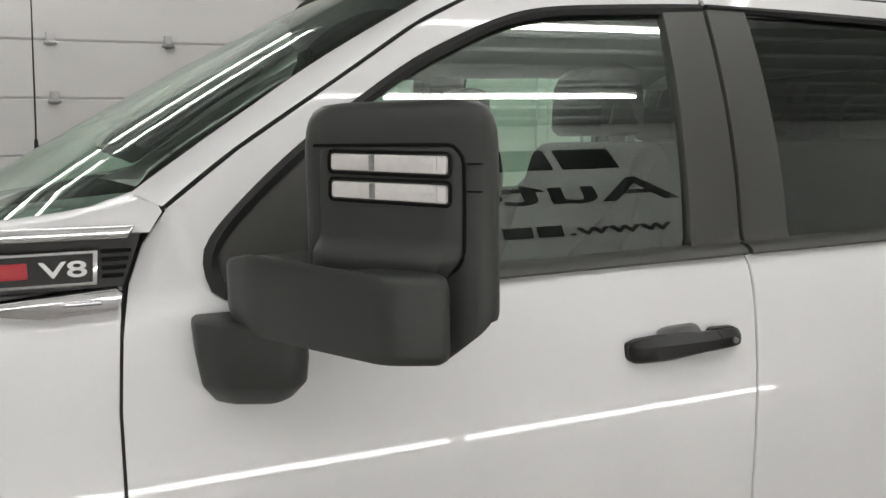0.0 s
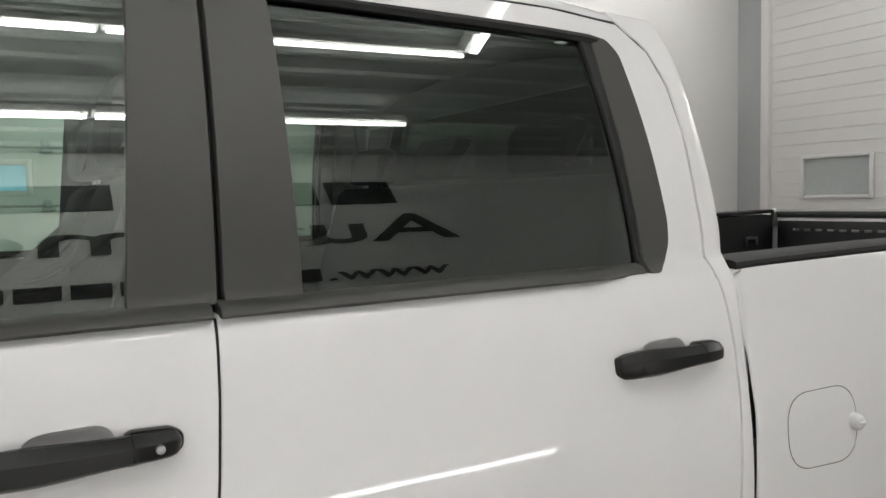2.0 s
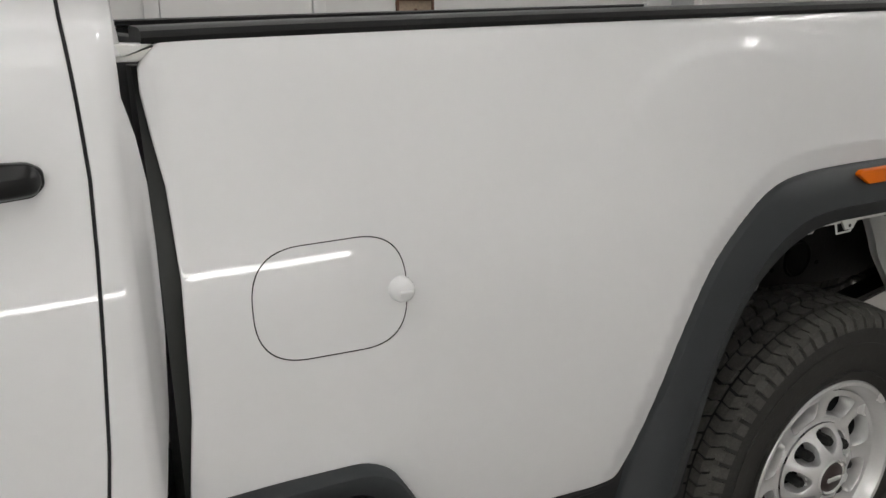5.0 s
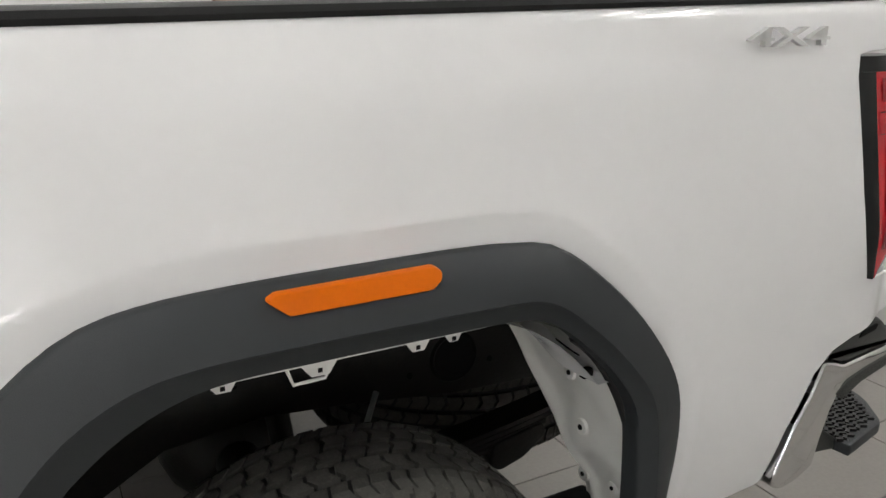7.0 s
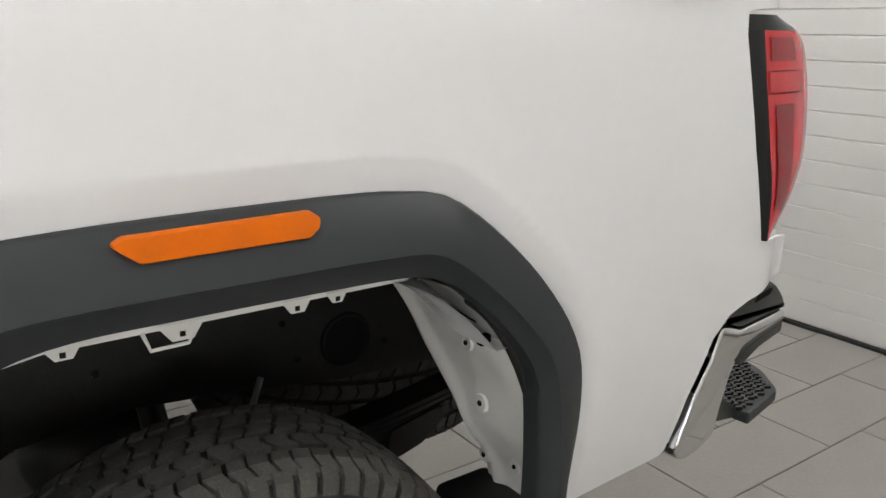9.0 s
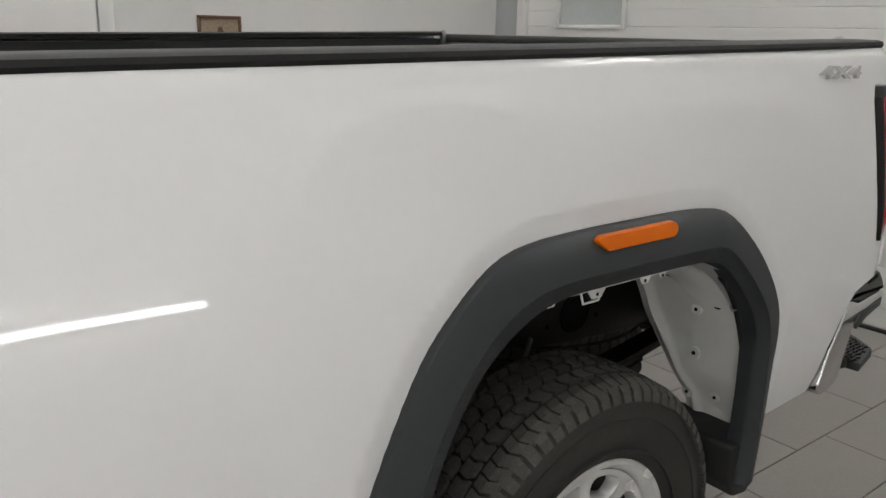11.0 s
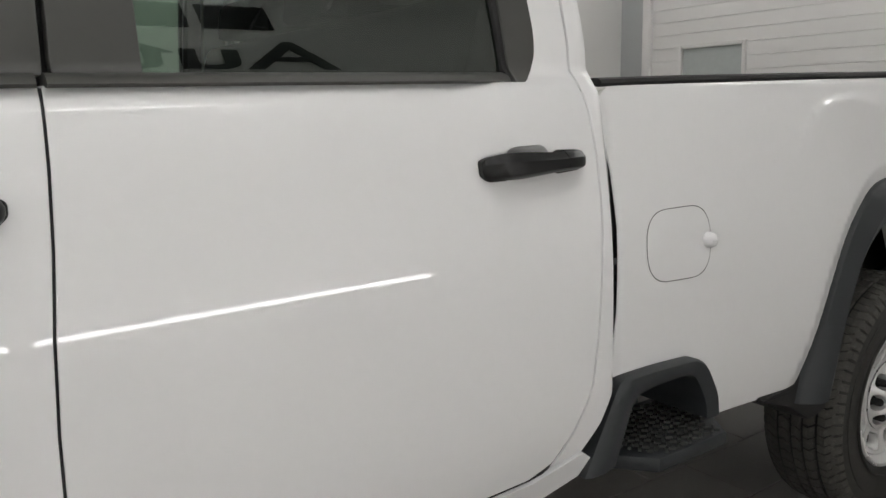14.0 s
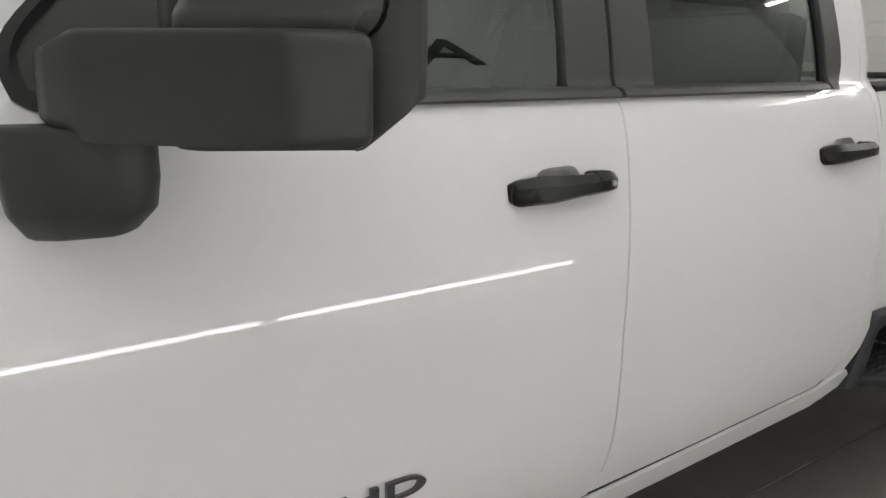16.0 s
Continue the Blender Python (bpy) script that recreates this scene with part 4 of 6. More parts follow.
A_PLAN = [(-0.945, 0.03), (-0.948, -0.03), (-0.930, -0.085), (-0.805, -0.345), (-0.745, -0.369), (-0.735, -0.362), (-0.735, -0.20), (-0.80, 0.03)]


def arm_section(f, grow):
    out = []
    cx, cy = -0.85, -0.15
    for x, y in rounded(A_PLAN, [0.01, 0.01, 0.02, 0.022, 0.012, 0.008, 0.01, 0.01], 4):
        t = min(max((0.03 - y) / 0.38, 0.0), 1.0)
        low = 1.386 - 0.016 * smooth01(0.1, 0.4, t) + 0.010 * smooth01(0.6, 1.0, t)
        high = 1.470 + 0.018 * smooth01(0.10, 0.32, t) - 0.003 * t
        out.append((cx + (x - cx) * grow, cy + (y - cy) * grow, low + (high - low) * f))
    return out


stack("arm", [arm_section(f, g) for f, g in ((0.0, 0.95), (0.05, 0.985), (0.14, 1.0), (0.84, 1.0), (0.93, 0.988), (0.98, 0.965), (1.0, 0.93))], PLASTIC, tow_mirror, "black mirror arm")
B_PLAN = [(-1.000, 0.03), (-1.000, -0.015), (-0.965, -0.06), (-0.885, -0.115), (-0.850, -0.105), (-0.830, 0.03)]


def base_section(z, g, dx=0.0, tilt=0.0):
    return [(-0.93 + (x + 0.93) * g + dx, 0.03 + (y - 0.03) * (0.3 + 0.7 * g), z + tilt * ((x + 0.93) * g + 0.05)) for x, y in rounded(B_PLAN, [0.004, 0.010, 0.014, 0.018, 0.016, 0.004], 4)]


stack("base", [base_section(1.254, 0.62, 0.006, 0.14), base_section(1.258, 0.70, 0.006, 0.14), base_section(1.282, 0.90, 0.004, 0.10), base_section(1.288, 0.93, 0.004, 0.09), base_section(1.330, 0.99, 0.002, 0.02), base_section(1.372, 1.0), base_section(1.380, 0.98), base_section(1.384, 0.90)], PLASTIC, tow_mirror, "black mirror foot on the door")
# dark joints round the front cover and beside the arm
for path in ([(-0.118, 1.634), (0.060, 1.6335), (0.080, 1.630), (0.0905, 1.618), (0.0925, 1.600), (0.0925, 1.515), (0.090, 1.500), (0.083, 1.488), (0.071, 1.478), (0.066, 1.468), (0.066, 1.400), (0.064, 1.375)],):
    bm = bmesh.new()
    pipe(bm, [on_face(p.x, p.y, 0.0012 + 0.004 * smooth01(1.475, 1.44, p.y)) for p in curve(path, 60)], 0.0022, 6)
    part("cover_seam", bm, GAP, tow_mirror, "dark joint round the front cover")
for z in (1.578, 1.610):
    face_prism("side_seam", [(0.096, z), (0.096, z + 0.0022), (0.114, z + 0.0022), (0.114, z)], -0.010, 0.0012, GAP, tow_mirror, "short dark joint")
bm = bmesh.new()
box(bm, -0.664, -0.6555, -0.320, -0.115, 1.43, 1.645, 0.002)
part("mirror_glass", bm, material("mirror_glass", (0.85, 0.87, 0.88), 0.02, 1.0, vary=0.01, rough_vary=0.01), tow_mirror, "silvered mirror glass", False)

# antenna on the far wing
bm = bmesh.new()
pipe(bm, [(-1.385, 1.90, 1.55), (-1.384, 1.90, 1.66)], [0.012, 0.006])
pipe(bm, [(-1.384, 1.90, 1.66), (-1.356, 1.90, 2.35)], [0.003, 0.002])
part("antenna", bm, RUBBER, truck, "black whip antenna")

# ---------------------------------------------------------------- bed, near side and far side
FL_RIDGE = [(1.965, 0.55), (1.99, 0.635), (2.045, 0.80), (2.105, 0.93), (2.175, 1.018), (2.25, 1.066), (2.33, 1.083), (2.46, 1.086), (2.60, 1.086), (2.72, 1.085), (2.796, 1.077), (2.869, 1.028), (2.953, 0.946), (3.007, 0.863), (3.022, 0.729), (3.018, 0.60), (3.008, 0.46)]
FL_IN = [(2.02, 0.55), (2.045, 0.634), (2.095, 0.80), (2.160, 0.925), (2.228, 0.992), (2.300, 1.031), (2.37, 1.046), (2.47, 1.048), (2.65, 1.048), (2.75, 1.046), (2.805, 1.036), (2.862, 1.001), (2.943, 0.920), (2.990, 0.840), (3.002, 0.715), (3.0, 0.60), (2.985, 0.46)]
POCKET = [(1.128, 0.792), (1.385, 0.788), (1.425, 0.765), (1.472, 0.685), (1.480, 0.612)]
rail_z = pchip([(1.10, 1.4115), (1.17, 1.4145), (1.6, 1.427), (2.0, 1.4365), (2.5, 1.4475), (3.1, 1.461), (3.7, 1.475)])
sheet = [(1.129, 1.354), (1.130, 1.384), (1.140, 1.405), (1.158, 1.414)] + [(x, rail_z(x) + 0.003) for x in (1.3, 1.6, 1.9, 2.2, 2.5, 2.8, 3.1, 3.4, 3.55)] + [(3.572, 1.458), (3.574, 1.392), (3.500, 1.389), (3.468, 1.383), (3.462, 1.345), (3.4705, 1.25), (3.481, 1.15), (3.497, 1.066), (3.515, 0.987), (3.640, 0.972), (3.636, 0.900), (3.50, 0.876), (3.448, 0.858), (3.408, 0.820), (3.362, 0.712), (3.340, 0.604), (3.33, 0.594), (3.20, 0.585), (3.10, 0.578)]
arch = [tuple(a.lerp(b, 0.45)) for a, b in zip(curve(FL_OUT, 40), curve(FL_RIDGE, 40))][::-1]
arch = [p for p in arch if p[1] > 0.615]
sheet += arch + [(1.925, 0.606), (1.74, 0.594), (1.49, 0.600)] + POCKET[::-1] + [(1.142, 0.93), (1.148, 1.118), (1.144, 1.240), (1.135, 1.304)]
for mir in (False, True):
    panel("bed_side", sheet, bed_side, PAINT, truck, 0.03 if mir else 0.016, 0.003, "white bed side", mir, 0.0, ())
    g = (lambda p: (p[0], 2 * MID - p[1], p[2])) if mir else (lambda p: p)
    n = 70
    o, r, i = curve(FL_OUT, n), curve(FL_RIDGE, n), curve(FL_IN, n)
    o, o2 = [a.lerp(b, 0.06) for a, b in zip(o, r)], [a.lerp(b, 0.11) for a, b in zip(o, r)]
    m1 = [a.lerp(b, 0.55) for a, b in zip(o, r)]

    def by(p):
        return min(bed_side(p.x, p.y), 0.02)

    rails = [[g((p.x, by(p) + 0.012, p.y)) for p in o], [g((p.x, by(p) - 0.008, p.y)) for p in o], [g((p.x, by(p) - 0.016, p.y)) for p in o2], [g((p.x, -0.028, p.y)) for p in m1], [g((p.x, -0.034, p.y)) for p in r], [g((p.x, -0.028, p.y)) for p in [a.lerp(b, 0.15) for a, b in zip(r, i)]], [g((p.x, -0.012, p.y)) for p in [a.lerp(b, 0.92) for a, b in zip(r, i)]], [g((p.x, 0.0, p.y)) for p in i], [g((p.x, 0.03, p.y)) for p in i], [g((p.x, 0.035, p.y)) for p in m1]]
    loft("wheel_flare", rails, FLARE, truck, "grey plastic wheel arch flare", True, True, True)
    # rail cap
    xs = [1.135 + (3.545 - 1.135) * k / 30 for k in range(31)]
    lip = [bed_side(max(x, 1.18), rail_z(x) - 0.004) for x in xs]
    cap = []
    for dz, yy in ((-0.004, 0.016), (-0.006, 0.002), (0.001, -0.002), (0.009, 0.001), (0.013, 0.012), (0.015, 0.10), (0.010, 0.115), (-0.004, 0.115)):
        cap.append([g((x, yy + a, rail_z(x) + 0.006 + dz)) for x, a in zip(xs, lip)])
    loft("rail_cap", cap, RAILBLACK, truck, "black bed rail cap", True, True, True)
    bm = bmesh.new()
    a, b = (0.11, 0.17) if not mir else (2 * MID - 0.17, 2 * MID - 0.11)
    prism(bm, [(1.15, 1.03), (1.15, 1.410), (2.0, 1.430), (3.53, 1.462), (3.53, 1.03)], a, b)
    part("bed_inner_wall", bm, BEDLINER, truck, "black sprayed bed liner wall", False)

# side marker
panel("side_marker", rounded([(2.425, 1.148), (2.415, 1.143), (2.438, 1.125), (2.620, 1.126), (2.632, 1.135), (2.634, 1.144), (2.625, 1.150)], 0.003), lambda x, z: -0.022 - 0.010 * smooth01(1.16, 1.12, z), AMBER, truck, 0.05, 0.01, "amber side marker lens")

# bed floor, front wall, tailgate
bm = bmesh.new()
prof = [(0.50, 0.90), (0.50, 0.93)]
for k in range(8):
    yy = 0.52 + k * 0.14
    prof += [(yy, 0.93), (yy + 0.008, 0.945), (yy + 0.052, 0.945), (yy + 0.06, 0.93)]
prism(bm, prof + [(2 * MID - 0.50, 0.93), (2 * MID - 0.50, 0.90)], 1.15, 3.62, "x")
part("bed_floor", bm, BEDLINER, truck, "black ribbed bed floor", False)
for mir in (0, 1):
    g = (lambda a, b: (2 * MID - b, 2 * MID - a)) if mir else (lambda a, b: (a, b))
    bm = bmesh.new()
    box(bm, 1.93, 3.12, *g(0.12, 0.50), 1.035, 1.075, 0.012)
    part("wheelhouse_top", bm, BEDLINER, truck, "black wheelhouse top in the bed")
    bm = bmesh.new()
    box(bm, 1.93, 3.12, *g(0.500, 0.515), 0.945, 1.05)
    part("wheelhouse_side", bm, BEDLINER, truck, "black wheelhouse side in the bed", False)
    for x0, x1 in ((1.18, 1.93), (3.12, 3.65)):
        bm = bmesh.new()
        box(bm, x0, x1, *g(0.12, 0.50), 0.985, 1.01)
        part("bed_floor_side", bm, BEDLINER, truck, "black bed floor beside the wheelhouse", False)
bm = bmesh.new()
box(bm, 1.150, 1.18, 0.112, 2 * MID - 0.112, 0.70, 1.418, 0.006)
part("bed_front_wall", bm, BEDLINER, truck, "black front wall of the bed")
# added dark filler, so that the cab-to-bed gap looks shaded
for mir in (0, 1):
    bm = bmesh.new()
    prism(bm, [(2 * MID - y if mir else y, z) for y, z in ((0.052, 0.60), (0.052, 1.12), (0.064, 1.20), (0.082, 1.30), (0.105, 1.385), (0.16, 1.385), (0.16, 0.60))], 1.124, 1.148, "x")
    part("gap_shield", bm, PLASTIC, truck, "dark filler standing in for the shade between cab and bed", False)
bm = bmesh.new()
prism(bm, rounded([(1.100, 1.392), (1.100, 1.4135), (1.152, 1.4125), (1.140, 1.401), (1.130, 1.392)], 0.004), 0.070, 0.16, "y", 0.003)
part("bed_corner_cap", bm, PAINT_IN, truck, "white bed corner cap")
tailgate = part("tailgate", (lambda b: (box(b, 3.560, 3.625, 0.13, 2 * MID - 0.13, 0.86, 1.450, 0.012), b)[1])(bmesh.new()), PAINT, truck, "white tailgate, closed")
bm = bmesh.new()
box(bm, 3.550, 3.635, 0.137, 2 * MID - 0.137, 1.450, 1.482, 0.008)
part("tailgate_cap", bm, PLASTIC, tailgate, "black tailgate cap")
bm = bmesh.new()
box(bm, 3.543, 3.562, 0.19, 2 * MID - 0.19, 0.95, 1.43, 0.004)
part("tailgate_inner", bm, BEDLINER, tailgate, "black tailgate inner panel")
for k in range(22):
    yy = 0.30 + k * 0.068
    bm = bmesh.new()
    box(bm, 3.539, 3.545, yy, yy + 0.04, 1.375, 1.388, 0.002)
    part("tailgate_slot", bm, STEEL, tailgate, "pale slot", False)
for yy in (0.175, 2 * MID - 0.175):
    bm = bmesh.new()
    prism(bm, [(3.522, 1.40), (3.527, 1.482), (3.537, 1.497), (3.545, 1.482), (3.549, 1.40)], yy - 0.012, yy + 0.012, "y", 0.002)
    part("tailgate_striker", bm, STEEL, truck, "grey metal tailgate striker")
for x in (1.75, 3.35):
    for mir in (0, 1):
        yy = (0.17, 0.185) if not mir else (2 * MID - 0.185, 2 * MID - 0.17)
        bm = bmesh.new()
        box(bm, x - 0.045, x + 0.045, *yy, 1.33, 1.345, 0.004)
        box(bm, x - 0.045, x - 0.035, *yy, 1.30, 1.345, 0.003)
        box(bm, x + 0.035, x + 0.045, *yy, 1.30, 1.345, 0.003)
        part("tie_down", bm, STEEL, truck, "pale metal tie-down loop")

# fuel door
FDX, FDZ = 0.0, -0.002
fd = rounded([(x + FDX, z + FDZ) for x, z in [(1.233, 1.144), (1.457, 1.146), (1.457, 0.980), (1.233, 0.987)]], 0.072, 12)
cx, cz = sum(p[0] for p in fd) / len(fd), sum(p[1] for p in fd) / len(fd)
ring = [(cx + (x - cx) * 1.022, cz + (z - cz) * 1.03) for x, z in fd]
bm = bmesh.new()
V0 = [bm.verts.new((x, bed_side(x, z) - 0.0012, z)) for x, z in ring]
V1 = [bm.verts.new((x, bed_side(x, z) - 0.0012, z)) for x, z in fd]
for k in range(len(fd)):
    j = (k + 1) % len(fd)
    bm.faces.new((V0[k], V0[j], V1[j], V1[k]))
fuel_gap = part("fuel_door_gap", bm, GAP, truck, "dark joint round the fuel flap")
fuel = panel("fuel_door", fd, bed_side, PAINT, truck, 0.016, 0.002, "white fuel filler flap", False, -0.0020, ())
bm = bmesh.new()
yb = bed_side(1.449, 1.061)
lathe(bm, [(0.0, yb - 0.024), (0.010, yb - 0.023), (0.0155, yb - 0.019), (0.0185, yb - 0.011), (0.020, yb + 0.004)], 1.449, 1.061, 24)
box(bm, 1.438, 1.460, yb - 0.0265, yb - 0.018, 1.0575, 1.0645, 0.003)
part("fuel_knob", bm, PAINT, fuel, "white round fuel flap bumper")

# 4x4 emblem
em = lettering("badge_4x4", "4X4", 0.042, ALLOY, truck, Matrix.Translation((3.196, bed_side(3.28, 1.41) - 0.006, 1.400)) @ Euler((radians(90), 0, 0)).to_matrix().to_4x4(), 0.010, 2.55, "grey metallic 4x4 emblem")
lettering("badge_hd", "HD", 0.046, DARKCHROME, truck, Matrix.Translation((-0.605, CAB(0.80) - 0.006, 0.787)) @ Euler((radians(90), 0, 0)).to_matrix().to_4x4(), 0.008, 2.5, "chrome HD emblem on the door")
# corner step in the bed side
def rounded_path(pts, r, k=5):
    """An open path with its inner corners rounded."""
    out = [Vector(pts[0])]
    for a, p, b in zip(pts, pts[1:], pts[2:]):
        a, p, b = Vector(a), Vector(p), Vector(b)
        c = min(r, (a - p).length * 0.45, (b - p).length * 0.45)
        s, e = p + (a - p).normalized() * c, p + (b - p).normalized() * c
        out += [(1 - t) ** 2 * s + 2 * t * (1 - t) * p + t * t * e for t in (j / k for j in range(k + 1))]
    return out + [Vector(pts[-1])]


def even(path, n):
    s = [0.0]
    for a, b in zip(path, path[1:]):
        s.append(s[-1] + (b - a).length)
    xs = np.interp(np.linspace(0, s[-1], n), s, [p.x for p in path])
    zs = np.interp(np.linspace(0, s[-1], n), s, [p.y for p in path])
    return [Vector((float(x), float(z))) for x, z in zip(xs, zs)]


step = new("corner_step")
step.parent = truck
step["label"] = "grey plastic side step pocket with a treaded foot plate"
P_OUT = [(1.020, 0.600), (1.128, 0.796), (1.250, 0.797), (1.385, 0.792), (1.428, 0.768), (1.475, 0.688), (1.482, 0.632)]
P_IN = [(1.120, 0.600), (1.178, 0.742), (1.250, 0.752), (1.365, 0.752), (1.392, 0.738), (1.432, 0.672), (1.438, 0.628)]
n = 50
o, i = even(rounded_path(P_OUT, 0.03), n), even(rounded_path(P_IN, 0.03), n)
md = [a.lerp(b, 0.5) for a, b in zip(o, i)]
loft("surround", [[(p.x, 0.03, p.y) for p in o], [(p.x, -0.008, p.y) for p in o], [(p.x, -0.016, p.y) for p in [a.lerp(b, 0.12) for a, b in zip(o, i)]], [(p.x, -0.018, p.y) for p in md], [(p.x, -0.008, p.y) for p in [a.lerp(b, 0.94) for a, b in zip(o, i)]], [(p.x, 0.004, p.y) for p in i], [(p.x, 0.22, p.y) for p in i], [(p.x, 0.22, p.y) for p in md], [(p.x, 0.03, p.y) for p in md]], FLARE, step, "grey plastic pocket surround", True, True, True)
bm = bmesh.new()
box(bm, 1.10, 1.46, 0.22, 0.24, 0.52, 0.78)
part("pocket_back", bm, FLARE, step, "dark pocket back wall", False)
bm = bmesh.new()
prism(bm, [(1.13, 0.22), (1.135, 0.07), (1.225, -0.040), (1.475, -0.040), (1.530, 0.035), (1.53, 0.22)], 0.560, 0.598, "z", 0.010)
plate = part("foot_plate", bm, FLARE, step, "grey plastic foot plate")
bm = bmesh.new()
for a in range(17):
    for b in range(11):
        x, yy = 1.16 + a * 0.021 + (0.0105 if b % 2 else 0.0), -0.026 + b * 0.021
        if x > 1.51 or (x > 1.47 and yy < 0.03) or x < 1.225 - 0.85 * yy:
            continue
        r = bmesh.ops.create_cube(bm, size=1.0, matrix=Matrix.LocRotScale((x, yy, 0.601), Euler((0, 0, radians(38 if (a + b) % 2 else -38))), (0.016, 0.008, 0.008)))
        bmesh.ops.bevel(bm, geom=list({e for v in r["verts"] for e in v.link_edges}), offset=0.0018, segments=1, affect="EDGES")
part("tread_cleat", bm, PLASTIC, plate, "black raised tread cleats", False)

# ---------------------------------------------------------------- wheels
HX, HZ = 2.545, 0.404


def wheel(y0, flip, name, label):
    """Tyre and rim; y0 is the outer sidewall's plane, flip -1 looks the other way."""
    w = new(name)
    w.parent = truck
    w["label"] = label
    Y = lambda d: y0 + flip * d
    bm = bmesh.new()
    prof = [(0.225, 0.030), (0.232, 0.016), (0.245, 0.008), (0.275, 0.001), (0.315, -0.003), (0.345, 0.0), (0.365, 0.008), (0.378, 0.018), (0.381, 0.030), (0.384, 0.045), (0.385, 0.08), (0.3855, 0.1225), (0.385, 0.165), (0.384, 0.20), (0.381, 0.215), (0.378, 0.227), (0.365, 0.237), (0.345, 0.245), (0.315, 0.248), (0.275, 0.244), (0.245, 0.237), (0.232, 0.229), (0.225, 0.215)]
    prof = [(r + 0.014 * smooth01(0.25, 0.36, r), d) for r, d in prof]
    lathe(bm, [(r, Y(d)) for r, d in prof], HX, HZ, 120)
    for r in (0.262, 0.332):
        lathe(bm, [(r - 0.003, Y(0.004)), (r - 0.002, Y(-0.0045)), (r + 0.002, Y(-0.0045)), (r + 0.003, Y(0.004))], HX, HZ, 120)
    tyre = part("tyre", bm, TYRE, w, "black all-terrain tyre with dusty tread")
    bm = bmesh.new()
    lathe(bm, [(0.398, Y(0.028)), (0.4010, Y(0.034)), (0.4015, Y(0.1225)), (0.4010, Y(0.211)), (0.398, Y(0.217))], HX, HZ, 96)
    part("tread_groove", bm, RUBBER, tyre, "dark tread grooves")
    # tread blocks in five ribs
    vs, fs = [], []
    ribs = [(0.012, 0.054, 84, 0.0, 0.008), (0.065, 0.098, 64, 0.35, 0.006), (0.109, 0.136, 64, 0.0, -0.006), (0.147, 0.180, 64, 0.5, -0.006), (0.191, 0.233, 84, 0.2, -0.008)]
    for d0, d1, count, phase, slant in ribs:
        for k in range(count):
            a0 = 2 * math.pi * (k + phase) / count
            a1 = a0 + 2 * math.pi / count * (0.82 + 0.05 * math.sin(k * 2.4))
            wob = 0.002 * math.sin(k * 2.4 + d0 * 90)
            base = len(vs)
            for lift in (0, 1):
                for dd, sl in ((d0, 0.0), ((d0 + d1) / 2 + wob, slant * 1.6), (d1, slant)):
                    for aa in (a0, a1):
                        ang = aa + sl / 0.4
                        edge = 0.0105 if dd < 0.03 or dd > 0.215 else 0.0
                        rad = (0.4125 - 0.9 * abs(dd - 0.1225) ** 2 * 0.7 - edge if lift else 0.386)
                        vs.append((HX + rad * math.cos(ang), Y(dd), HZ + rad * math.sin(ang)))
            q = lambda *ix: fs.append(tuple(base + j for j in ix))
            q(6, 7, 9, 8), q(8, 9, 11, 10)
            q(0, 6, 8, 2), q(2, 8, 10, 4), q(1, 3, 9, 7), q(3, 5, 11, 9)
            q(0, 1, 7, 6), q(4, 10, 11, 5)
    me = bpy.data.meshes.new("tread")
    me.from_pydata(vs, [], fs)
    b2 = bmesh.new()
    b2.from_mesh(me)
    bpy.data.meshes.remove(me)
    tagged(part("tread", b2, TREAD, tyre, "blocky tread", False), kind="stuff")
    # shoulder lugs
    for d, s in ((0.0, -1), (0.245, 1)):
        vs, fs = [], []
        for k in range(72):
            a0 = 2 * math.pi * k / 72
            a1 = a0 + 2 * math.pi / 72 * 0.72
            base = len(vs)
            for rad, dd in ((0.400, d - s * 0.020), (0.390, d - s * 0.006), (0.370, d - s * 0.001 + s * 0.003)):
                for aa in (a0, a1):
                    vs.append((HX + rad * math.cos(aa), Y(dd + s * 0.004), HZ + rad * math.sin(aa)))
            for rad, dd in ((0.394, d - s * 0.026), (0.380, d - s * 0.016), (0.368, d - s * 0.006)):
                for aa in (a0, a1):
                    vs.append((HX + rad * math.cos(aa), Y(dd), HZ + rad * math.sin(aa)))
            for f in ((0, 1, 3, 2), (2, 3, 5, 4), (0, 2, 8, 6), (2, 4, 10, 8), (1, 7, 9, 3), (3, 9, 11, 5), (4, 5, 11, 10)):
                fs.append(tuple(base + j for j in f))
        me = bpy.data.meshes.new("shoulder")
        me.from_pydata(vs, [], fs)
        b2 = bmesh.new()
        b2.from_mesh(me)
        bpy.data.meshes.remove(me)
        tagged(part("shoulder_tread", b2, TREAD, tyre, "shoulder lugs", False), kind="stuff")
    # rim
    rim = part("rim", (lambda b: (lathe(b, [(0.200, Y(0.235)), (0.205, Y(0.10)), (0.198, Y(0.055)), (0.207, Y(0.030)), (0.216, Y(0.020)), (0.224, Y(0.010)), (0.233, Y(0.008)), (0.2365, Y(0.012)), (0.234, Y(0.022)), (0.226, Y(0.03))], HX, HZ, 96), b)[1])(bmesh.new()), ALLOY, w, "bright machined alloy rim")
    # disc with eight slots
    bm = bmesh.new()
    dish = pchip([(0.05, 0.000), (0.085, 0.012), (0.112, 0.042), (0.13, 0.050), (0.17, 0.046), (0.200, 0.036)])
    N = 40
